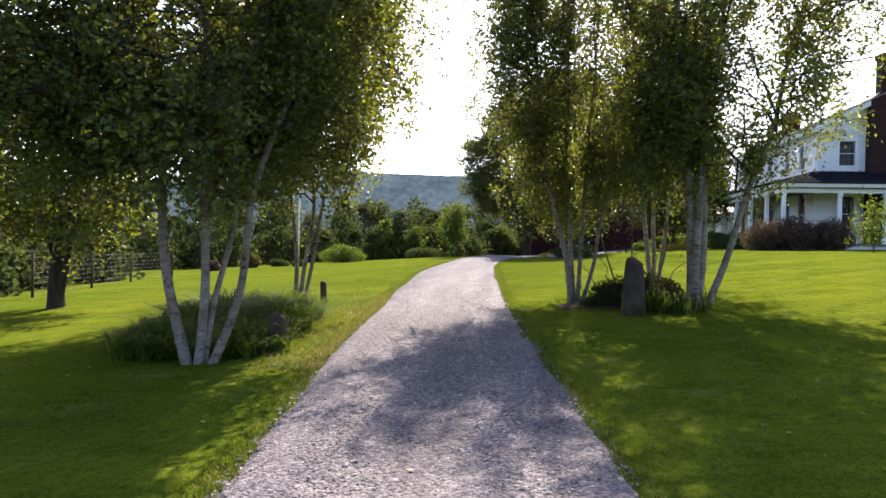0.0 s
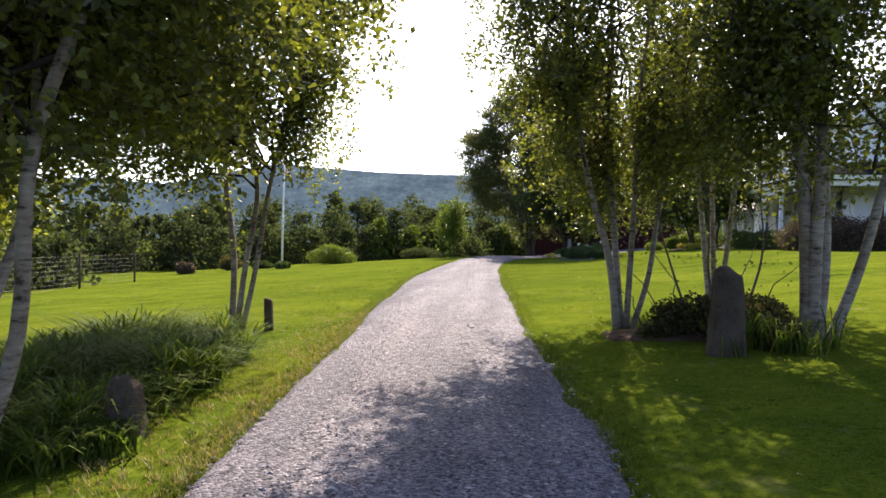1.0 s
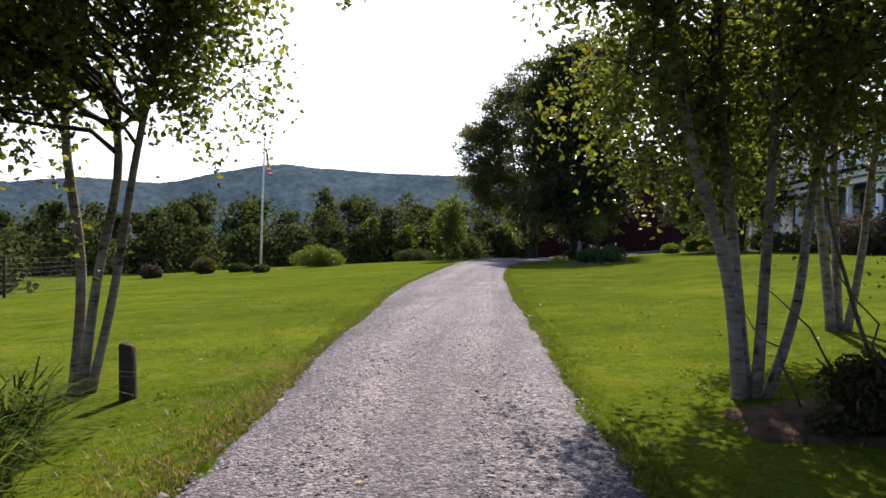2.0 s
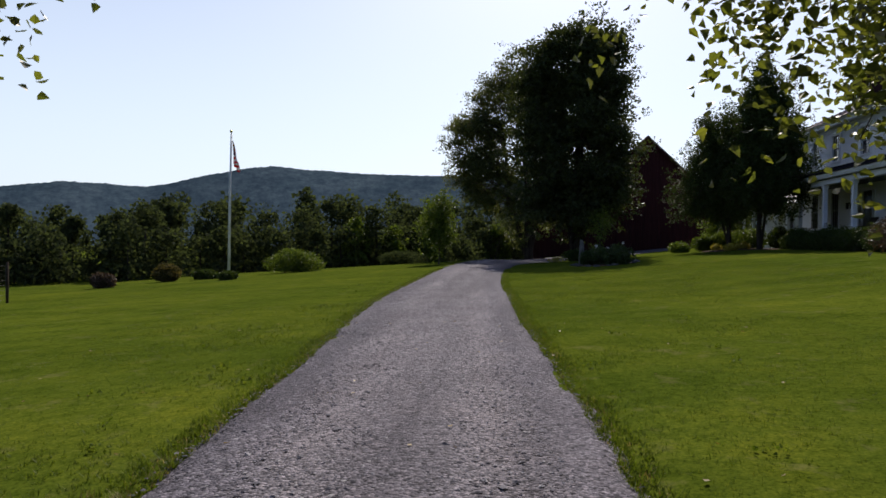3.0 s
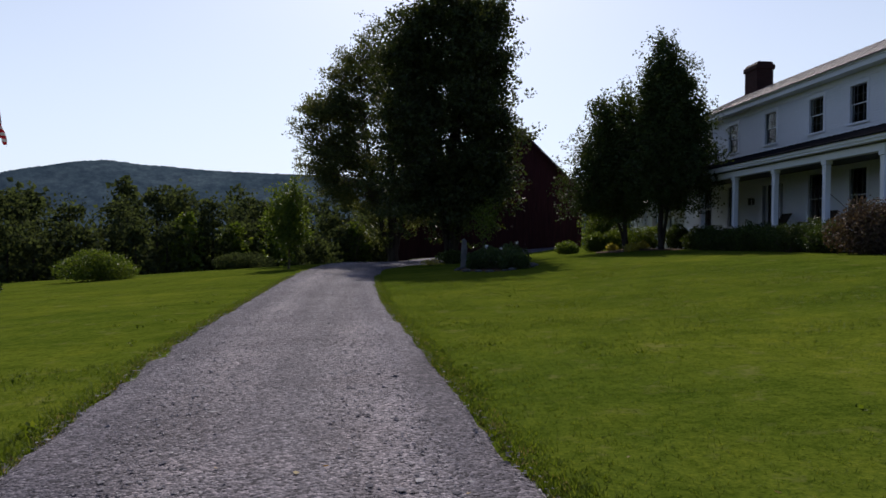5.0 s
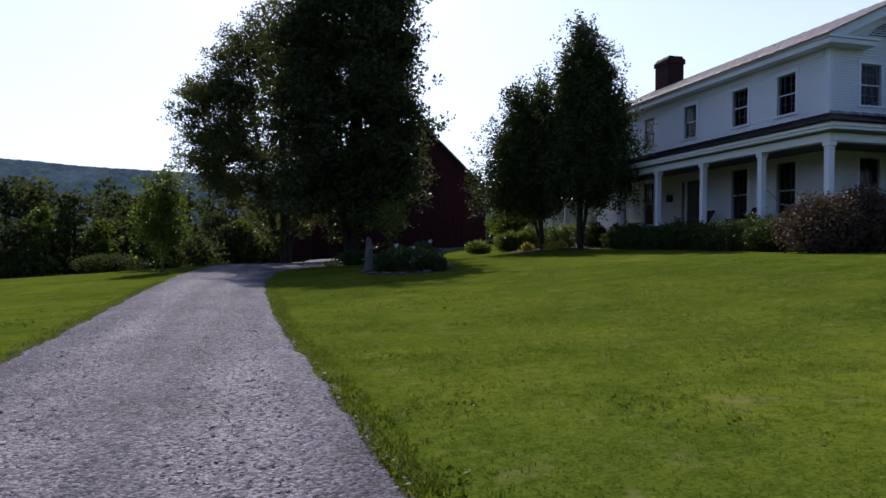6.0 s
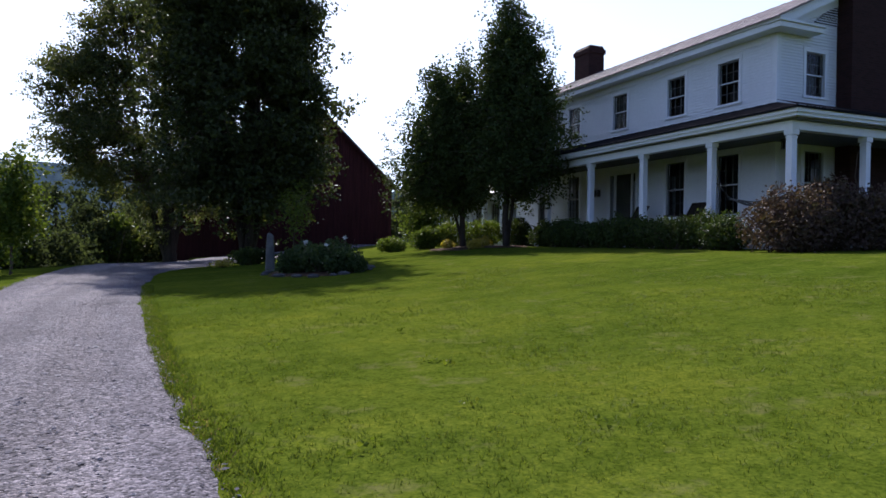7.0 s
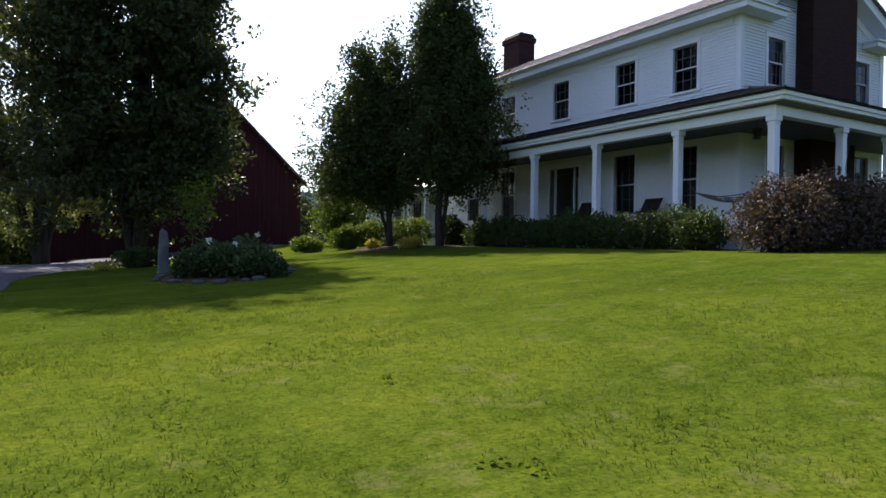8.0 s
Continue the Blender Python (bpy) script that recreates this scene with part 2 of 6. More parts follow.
def birch_bark():
    """Chalky grey-white bark with dark lenticel streaks, scars and rougher brown patches low on the stem."""
    mat, nt, bsdf = nodes_of("birch_bark")
    marks = noise_node(nt, coords(nt, (1.6, 1.6, 7)), 5.0, 5, 0.65)
    scars = noise_node(nt, coords(nt, (1, 1, 1.6)), 5.5, 5, 0.7)
    patch = noise_node(nt, coords(nt), 2.6, 5)
    a = ramp(nt, [(0.33, (0.045, 0.038, 0.034)), (0.43, (0.20, 0.178, 0.157)), (0.75, (0.33, 0.305, 0.275))])
    nt.links.new(marks, a.inputs[0])
    b = ramp(nt, [(0.34, (0.16, 0.13, 0.11)), (0.42, (0.8, 0.76, 0.72)), (0.6, (1, 1, 1))])
    nt.links.new(scars, b.inputs[0])
    c = ramp(nt, [(0.35, (0.62, 0.54, 0.47)), (0.6, (1, 1, 1))])
    nt.links.new(patch, c.inputs[0])
    nt.links.new(mixed(nt, 1.0, mixed(nt, 1.0, a.outputs[0], b.outputs[0], "MULTIPLY"), c.outputs[0], "MULTIPLY"), bsdf.inputs["Base Color"])
    bsdf.inputs["Roughness"].default_value = 0.75
    bsdf.inputs["Specular IOR Level"].default_value = 0.2
    bump(nt, bsdf, scars, 0.6, 0.012)
    return mat


def brick_material(name, a, b, mortar):
    mat, nt, bsdf = nodes_of(name)
    tc = nt.nodes.new("ShaderNodeTexCoord")
    sep = nt.nodes.new("ShaderNodeSeparateXYZ")
    nt.links.new(tc.outputs["Object"], sep.inputs[0])
    add = nt.nodes.new("ShaderNodeMath")
    nt.links.new(sep.outputs[0], add.inputs[0])
    nt.links.new(sep.outputs[1], add.inputs[1])
    comb = nt.nodes.new("ShaderNodeCombineXYZ")
    nt.links.new(add.outputs[0], comb.inputs[0])
    nt.links.new(sep.outputs[2], comb.inputs[1])
    br = nt.nodes.new("ShaderNodeTexBrick")
    nt.links.new(comb.outputs[0], br.inputs["Vector"])
    br.inputs["Scale"].default_value = 1.0
    br.inputs["Brick Width"].default_value, br.inputs["Row Height"].default_value, br.inputs["Mortar Size"].default_value = 0.21, 0.07, 0.006
    br.inputs["Color1"].default_value, br.inputs["Color2"].default_value, br.inputs["Mortar"].default_value = (*a, 1), (*b, 1), (*mortar, 1)
    nt.links.new(br.outputs[0], bsdf.inputs["Base Color"])
    bsdf.inputs["Roughness"].default_value = 0.9
    bsdf.inputs["Specular IOR Level"].default_value = 0.1
    bump(nt, bsdf, br.outputs["Fac"], -0.4, 0.006)
    return mat


def glass_material():
    mat, nt, bsdf = nodes_of("window_glass")
    bsdf.inputs["Base Color"].default_value = (0.9, 0.93, 0.95, 1)
    bsdf.inputs["Roughness"].default_value = 0.02
    bsdf.inputs["Transmission Weight"].default_value = 1.0
    bsdf.inputs["IOR"].default_value = 1.2
    bsdf.inputs["Specular IOR Level"].default_value = 0.2
    return mat


LAWN, GRAVEL, BIRCH = lawn_material(), gravel_material(), birch_bark()
BARK = surface("dark_bark", (0.022, 0.018, 0.015), (0.055, 0.044, 0.036), 5, 30, 0.9, 0.6, (1, 1, 0.25), gloss=0.1)
TWIG = surface("twig_bark", (0.06, 0.045, 0.035), (0.13, 0.10, 0.08), 5, 30, 0.9, 0.2, gloss=0.1)
PAINT = surface("white_paint", (0.66, 0.69, 0.74), (0.71, 0.74, 0.79), 0.5, 9, 0.5, 0.03, grain=0.035)
TRIM = surface("white_trim_paint", (0.66, 0.69, 0.75), (0.72, 0.75, 0.81), 0.9, 12, 0.45, 0.02, grain=0.03)
BARN_RED = surface("barn_red_boards", (0.028, 0.010, 0.011), (0.052, 0.016, 0.017), 1.5, 30, 0.9, 0.3, (6, 6, 0.4), gloss=0.1)
ROOF = surface("metal_roof", (0.15, 0.12, 0.125), (0.21, 0.17, 0.175), 0.7, 18, 0.55, 0.1, grain=0.12)
DARK_ROOF = surface("porch_roof_metal", (0.012, 0.012, 0.015), (0.020, 0.020, 0.023), 0.9, 18, 0.9, 0.1, gloss=0.0, grain=0.1)
BARN_ROOF = surface("barn_roof", (0.06, 0.06, 0.06), (0.10, 0.10, 0.10), 0.9, 18, 0.7, 0.2)
BRICK = brick_material("old_brick", (0.044, 0.020, 0.019), (0.030, 0.015, 0.014), (0.036, 0.026, 0.025))
GLASS = glass_material()
# near-black put in place of the gloom of unlit rooms
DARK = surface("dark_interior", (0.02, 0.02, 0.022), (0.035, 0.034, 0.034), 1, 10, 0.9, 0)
GRANITE = surface("granite", (0.10, 0.098, 0.095), (0.20, 0.19, 0.18), 2.5, 60, 0.9, 0.6, depth=0.02, gloss=0.1)
DARK_GRANITE = surface("lichened_granite", (0.042, 0.033, 0.026), (0.085, 0.068, 0.052), 3.5, 45, 0.95, 0.8, depth=0.02, gloss=0.05)
DEADWOOD = surface("weathered_wood", (0.032, 0.024, 0.018), (0.075, 0.058, 0.045), 3, 40, 0.95, 0.6, (1, 1, 0.2), gloss=0.05)
MULCH = surface("leaf_mulch", (0.035, 0.022, 0.014), (0.11, 0.07, 0.045), 6, 50, 0.95, 0.8, depth=0.03, gloss=0.05)
ROPE = surface("weathered_rope", (0.09, 0.09, 0.095), (0.15, 0.15, 0.15), 6, 60, 0.9, 0.2)
STEEL = surface("white_pole_paint", (0.62, 0.62, 0.62), (0.72, 0.72, 0.72), 2, 20, 0.4, 0.02)
BRASS = surface("gold_ball", (0.55, 0.42, 0.15), (0.7, 0.55, 0.2), 3, 20, 0.3, 0, metallic=1.0)
IRON = surface("black_iron", (0.02, 0.02, 0.02), (0.04, 0.04, 0.04), 4, 30, 0.5, 0.1)
# grey kept this dark to deepen the shade inside the porch
PORCH_FLOOR = surface("grey_porch_boards", (0.085, 0.09, 0.095), (0.12, 0.125, 0.13), 2, 30, 0.6, 0.1)
STONE = surface("fieldstone", (0.05, 0.05, 0.05), (0.12, 0.118, 0.115), 4, 40, 0.9, 0.5, gloss=0.1)
BIRCH_LEAF = leaf("birch_leaves", [(0.050, 0.058, 0.030), (0.064, 0.079, 0.027), (0.086, 0.108, 0.025), (0.138, 0.152, 0.034)], 0.52, 0.3, 0.4, (1.6, 1.5, 0.6))
MAPLE_LEAF = leaf("maple_leaves", [(0.028, 0.038, 0.018), (0.042, 0.055, 0.022), (0.064, 0.080, 0.030)], 0.3, 0.12)
LOCUST_LEAF = leaf("ash_leaves", [(0.045, 0.06, 0.028), (0.075, 0.09, 0.038), (0.11, 0.115, 0.055)], 0.4, 0.08)
PEAR_LEAF = leaf("pear_leaves", [(0.025, 0.042, 0.014), (0.04, 0.06, 0.018), (0.065, 0.085, 0.03)], 0.22, 0.12, 0.6)
WOOD_LEAF = leaf("woodland_leaves", [(0.030, 0.038, 0.021), (0.044, 0.056, 0.025), (0.068, 0.082, 0.033)], 0.4, 0.03, 0.9, (1.25, 1.3, 0.8))
PALE_LEAF = leaf("pale_green_leaves", [(0.045, 0.072, 0.014), (0.07, 0.105, 0.02), (0.11, 0.145, 0.03)], 0.4, 0.1)
HEDGE_LEAF = leaf("hedge_leaves", [(0.021, 0.037, 0.012), (0.038, 0.062, 0.016), (0.070, 0.098, 0.026)], 0.25, 0.14, 0.5)
RED_LEAF = leaf("bronze_red_leaves", [(0.050, 0.034, 0.032), (0.080, 0.052, 0.046), (0.12, 0.082, 0.068), (0.06, 0.055, 0.032)], 0.15, 0.08, 0.6)
RUST_LEAF = leaf("rusty_flower_heads", [(0.040, 0.042, 0.020), (0.065, 0.060, 0.028), (0.110, 0.088, 0.040), (0.15, 0.12, 0.05)], 0.25, 0.05, 0.8)
GOLD_LEAF = leaf("golden_leaves", [(0.25, 0.22, 0.03), (0.35, 0.30, 0.05), (0.42, 0.36, 0.08)], 0.35)
PEONY_LEAF = leaf("peony_leaves", [(0.026, 0.048, 0.018), (0.045, 0.072, 0.027), (0.07, 0.10, 0.042)], 0.3, 0.12)
BLADE = leaf("grass_blades", [(0.048, 0.076, 0.010), (0.062, 0.094, 0.012), (0.080, 0.112, 0.015), (0.105, 0.128, 0.024)], 0.45, 0.03)
RUSH = leaf("long_grass_blades", [(0.032, 0.056, 0.013), (0.050, 0.083, 0.016), (0.074, 0.112, 0.022), (0.115, 0.135, 0.040)], 0.45, 0.05, 0.6)
WHITE_PETAL = leaf("white_petals", [(0.7, 0.7, 0.68), (0.76, 0.76, 0.74)], 0.3, glow=(1.0, 1.0, 1.0))
FLAG_RED = leaf("flag_red", [(0.55, 0.03, 0.05), (0.55, 0.03, 0.05)], 0.4, 0.1, 0.8, (1.0, 1.0, 1.0))
FLAG_WHITE = leaf("flag_white", [(0.62, 0.62, 0.62), (0.62, 0.62, 0.62)], 0.4, 0.1, 0.8, (1.0, 1.0, 1.0))
FLAG_BLUE = leaf("flag_blue", [(0.02, 0.03, 0.12), (0.02, 0.03, 0.12)], 0.4, 0.1, 0.8, (1.0, 1.0, 1.0))

# ---- ground, drive ----
EDGE_LEFT = ([-60, -30, 0, 5.3, 7.3, 9, 11, 12.5, 14, 15.1, 16.6, 18.1, 19.7, 22, 24, 26.9, 29.3, 33.6, 40, 48, 54, 58, 62, 65, 67], [6.6, 3.4, -0.28, -1.04, -1.33, -1.6, -1.84, -1.98, -2.12, -2.24, -2.48, -2.65, -2.78, -3.05, -3.3, -3.58, -3.72, -3.88, -4.12, -4.3, -4.2, -3.9, -3.1, -1.6, 1.0])
EDGE_RIGHT = ([-60, -30, 0, 5.6, 6.7, 7.8, 9, 10.3, 11.4, 12.6, 13.9, 15.3, 16.6, 17.9, 19.9, 22, 23.9, 25.3, 27.6, 29.7, 31, 34, 40, 44, 48, 51.6, 54.4, 57.5, 60, 61.5], [9.1, 5.7, 2.1, 1.35, 1.22, 1.08, 0.91, 0.75, 0.63, 0.48, 0.33, 0.17, 0.04, -0.06, -0.2, -0.38, -0.56, -0.65, -0.8, -0.91, -1.04, -1.2, -1.32, -1.35, -1.15, -0.75, 0.02, 1.3, 3.0, 4.5])


def edge_left(y):
    return np.interp(y, *EDGE_LEFT)


def edge_right(y):
    return np.interp(y, *EDGE_RIGHT)


def ground(x, y):
    """Height of the ground: the drive climbs a little, then runs level across a hillside that falls from the house to the woods."""
    x, y = np.asarray(x, float), np.asarray(y, float)
    lx, rx = edge_left(y), edge_right(np.minimum(y, 57.5))
    right, left = np.maximum(0, x - rx), np.maximum(0, lx - x)
    z = np.interp(y, [6, 17], [-0.62, -0.42]) + 0.06 * np.minimum(right, 4) + 0.105 * np.clip(right - 4, 0, 7) + 0.03 * np.clip(right - 11, 0, 16)
    z = z - 0.072 * np.minimum(left, 20) - 0.045 * np.clip(left - 20, 0, 50)
    z = z - 0.02 * np.clip(y - 58, 0, 60) * np.where(right > 0, 0.3, 1.0)
    return z


def h(x, y):
    return float(ground(x, y))


def grid_axis(fine_a, fine_b, step, far_a, far_b):
    out, s, p = [], step, fine_a
    while p > far_a:
        s *= 1.35
        p -= s
        out.append(p)
    out = out[::-1] + list(np.arange(fine_a, fine_b, step))
    s, p = step, fine_b
    while p < far_b:
        out.append(p)
        s *= 1.35
        p += s
    return np.array(out + [far_b])


gx, gy = grid_axis(-26, 26, 0.38, -2600, 2600), grid_axis(-12, 80, 0.5, -2600, 3600)
X, Y = np.meshgrid(gx, gy, indexing="ij")
Z = ground(X, Y)
near = (np.abs(X) < 60) & (Y < 120) & (Y > -40)
bumps = np.array([noise.noise((float(a) * 0.8, float(b) * 0.8, 0.0)) for a, b in zip(X[near], Y[near])])
Z[near] += 0.02 * bumps
in_drive = (X > edge_left(Y) + 0.05) & (X < edge_right(Y) - 0.05) & (Y < 63)
Z[in_drive] -= 0.05
soup = Soup()
nx, ny = X.shape
i, j = np.meshgrid(np.arange(nx - 1), np.arange(ny - 1), indexing="ij")
soup.add(np.stack([X, Y, Z], -1).reshape(-1, 3), np.stack([i * ny + j, (i + 1) * ny + j, (i + 1) * ny + j + 1, i * ny + j + 1], -1).reshape(-1, 4))
tagged(part("ground", soup, LAWN, smooth=True), "mown green lawn sloping down from the house", "lawn", kind="structure")

# drive: slightly crowned, with ragged edges
ys = np.arange(-40, 62.5, 0.18)
across = np.linspace(0, 1, 15)
rows = []
for y in ys:
    rag = 0.15
    a = edge_left(y) - 0.05 + rag * noise.noise((y * 1.7, 3.1, 0)) + 0.05 * noise.noise((y * 5, 8.1, 0))
    b = edge_right(y) + 0.05 + rag * noise.noise((y * 1.7, 9.7, 0)) + 0.05 * noise.noise((y * 5, 1.3, 0))
    for u in across:
        x = a + (b - a) * u
        rut = -0.012 * math.exp(-((u - 0.27) / 0.1) ** 2) - 0.012 * math.exp(-((u - 0.73) / 0.1) ** 2)
        rows.append((x, y, h(np.clip(x, edge_left(y), edge_right(y)), y) + 0.012 + 0.03 * (1 - (2 * u - 1) ** 2) + rut - (0.05 if u in (0.0, 1.0) else 0)))
soup = Soup()
n_across = len(across)
i, j = np.meshgrid(np.arange(len(ys) - 1), np.arange(n_across - 1), indexing="ij")
soup.add(rows, np.stack([i * n_across + j, i * n_across + j + 1, (i + 1) * n_across + j + 1, (i + 1) * n_across + j], -1).reshape(-1, 4))
driveway = part("driveway", soup, GRAVEL, smooth=True)
driveway.data.attributes.new("across", "FLOAT", "POINT").data.foreach_set("value", np.tile(across, len(ys)).astype(np.float32))
tagged(driveway, "grey crushed-gravel driveway with worn wheel tracks", "driveway", kind="structure")
# yard of gravel where the drive turns in front of the barn
soup = Soup()
outline = [(-3.6, 59.5), (1.6, 58.2), (4.5, 61.5), (9.5, 66.0), (13.0, 70.5), (13.0, 74.4), (4.0, 74.4), (-0.2, 66.5)]
cx, cy = np.mean([p[0] for p in outline]), np.mean([p[1] for p in outline])
ringpts = []
for k in range(len(outline)):
    (x0, y0), (x1, y1) = outline[k], outline[(k + 1) % len(outline)]
    ringpts += [(x0 + (x1 - x0) * s / 6, y0 + (y1 - y0) * s / 6) for s in range(6)]
levels = [0.0, 0.35, 0.7, 0.97, 1.0]
verts = [(cx + (x - cx) * s, cy + (y - cy) * s, h(cx + (x - cx) * s, cy + (y - cy) * s) + (0.05 if s < 1 else -0.05)) for s in levels for x, y in ringpts]
m = len(ringpts)
soup.add(verts, [(a * m + k, a * m + (k + 1) % m, (a + 1) * m + (k + 1) % m, (a + 1) * m + k) for a in range(4) for k in range(m)])
tagged(part("barnyard", soup, GRAVEL, smooth=True), "grey gravel yard in front of the barn", "driveway", kind="structure")

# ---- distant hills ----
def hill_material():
    """Far woods with haze painted into the colour: mottled crowns, folds of the slope."""
    mat, nt, bsdf = nodes_of("haze_tinted_hill")
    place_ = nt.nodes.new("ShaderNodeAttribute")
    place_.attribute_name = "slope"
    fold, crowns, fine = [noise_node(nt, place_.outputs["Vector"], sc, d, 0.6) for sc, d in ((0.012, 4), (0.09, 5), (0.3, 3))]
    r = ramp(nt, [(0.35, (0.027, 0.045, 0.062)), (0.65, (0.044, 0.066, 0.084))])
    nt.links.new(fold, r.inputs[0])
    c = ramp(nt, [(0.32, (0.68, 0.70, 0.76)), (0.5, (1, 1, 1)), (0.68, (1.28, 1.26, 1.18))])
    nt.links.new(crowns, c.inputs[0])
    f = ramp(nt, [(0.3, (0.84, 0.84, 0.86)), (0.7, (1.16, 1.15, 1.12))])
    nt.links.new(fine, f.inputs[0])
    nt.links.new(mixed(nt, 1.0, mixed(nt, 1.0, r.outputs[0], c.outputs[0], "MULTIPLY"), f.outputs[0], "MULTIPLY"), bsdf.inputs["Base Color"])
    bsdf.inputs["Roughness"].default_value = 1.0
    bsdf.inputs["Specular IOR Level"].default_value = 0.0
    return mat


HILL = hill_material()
ang = np.radians(np.linspace(-75, 75, 1500))
ridge_at = np.radians([-75, -46, -39.5, -37.5, -35.4, -32.4, -29.8, -28.4, -26, -23, -20.3, -18.1, -15.3, -12.6, -9.7, -7, 0, 6, 14, 25, 40, 75])
ridge_h = [3.2, 3.4, 3.68, 3.98, 4.26, 4.24, 4.1, 4.38, 5.05, 5.74, 6.12, 5.9, 5.8, 5.67, 5.65, 5.62, 5.4, 5.0, 4.6, 4.2, 4.0, 3.6]
depths = np.array([520, 700, 900, 1100, 1300, 1600])
rise = np.array([-0.004, 0.2, 0.55, 0.85, 1.0, 0.8])
top = np.interp(ang, ridge_at, ridge_h)
rough = np.array([noise.noise((a * 30, 0, 0)) * 0.06 + noise.noise((a * 140, 5, 0)) * 0.05 + noise.noise((a * 420, 9, 0)) * 0.07 for a in ang])
verts = []
for d, r in zip(depths, rise):
    for a, t, q in zip(ang, top, rough):
        verts.append((math.sin(a) * d, math.cos(a) * d, -6 + r * 1300 * math.tan(math.radians(t + q * r ** 6))))
soup = Soup()
n = len(ang)
soup.add(verts, [(a * n + k, a * n + k + 1, (a + 1) * n + k + 1, (a + 1) * n + k) for a in range(5) for k in range(n - 1)])
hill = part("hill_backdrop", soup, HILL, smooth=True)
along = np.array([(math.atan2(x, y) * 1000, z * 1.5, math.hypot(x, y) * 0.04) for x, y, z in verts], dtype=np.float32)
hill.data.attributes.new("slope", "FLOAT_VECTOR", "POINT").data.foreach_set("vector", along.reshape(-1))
tagged(hill, "long low wooded ridge, its colour tinted blue for summer haze", "hill", kind="structure")


# ---- plants ----
def leaf_soup(soup, centres, size, flat=0.25, hang=0.0, slot=0, wide=0.7, ovate=False):
    """One folded leaf at each centre: four corners, or six for a broad-based pointed blade."""
    c = np.asarray(centres)
    k = len(c)
    way = rng.normal(size=(k, 3))
    way[:, 2] = way[:, 2] * (1 - hang) - hang * 1.2
    way /= np.linalg.norm(way, axis=1, keepdims=True) + 1e-9
    side = np.cross(way, rng.normal(size=(k, 3)))
    side /= np.linalg.norm(side, axis=1, keepdims=True) + 1e-9
    up = np.cross(side, way)
    s = (size * rng.uniform(0.65, 1.25, k))[:, None]
    if ovate:
        low, high = c + way * s * 0.24, c + way * s * 0.58
        v = np.stack([c, low + side * s * wide * 0.5 + up * s * flat * 0.3, high + side * s * wide * 0.34 + up * s * flat * 0.3, c + way * s - up * s * 0.06, high - side * s * wide * 0.34 + up * s * flat * 0.3, low - side * s * wide * 0.5 + up * s * flat * 0.3], 1).reshape(-1, 3)
        b = np.arange(k)[:, None] * 6
        soup.add(v, np.vstack([b + np.array([[0, 1, 2, 3]]), b + np.array([[0, 3, 4, 5]])]), slot)
        return
    mid = c + way * s * 0.45
    v = np.stack([c, mid + side * s * wide * 0.5 + up * s * flat * 0.4, c + way * s, mid - side * s * wide * 0.5 + up * s * flat * 0.4], 1).reshape(-1, 3)
    b = np.arange(k)[:, None] * 4
    soup.add(v, np.hstack([np.hstack([b, b + 1, b + 2]).reshape(-1, 3), np.hstack([b, b + 2, b + 3]).reshape(-1, 3)]).reshape(-1, 3), slot)


def curve_between(a, b, sag, steps=7, wander=0.06):
    a, b = np.asarray(a, float), np.asarray(b, float)
    t = np.linspace(0, 1, steps)[:, None]
    length = np.linalg.norm(b - a)
    p = a + (b - a) * t
    p[:, 2] += (sag * length * 4 * t * (1 - t))[:, 0]
    p[1:-1] += rng.normal(size=(steps - 2, 3)) * wander * length * 0.3
    return p


def in_blobs(count, blobs, shell=0.5):
    """Random points in a union of ellipsoids (x, y, z, rx, ry, rz, weight), denser towards the skin."""
    w = np.array([b[6] for b in blobs], float)
    pick = rng.choice(len(blobs), count, p=w / w.sum())
    d = rng.normal(size=(count, 3))
    d /= np.linalg.norm(d, axis=1, keepdims=True)
    r = rng.uniform(0, 1, count) ** (1 / 3)
    r = r * (1 - shell) + shell * rng.uniform(0.72, 1.03, count)
    B = np.array([b[:6] for b in blobs])[pick]
    return B[:, :3] + d * r[:, None] * B[:, 3:6]


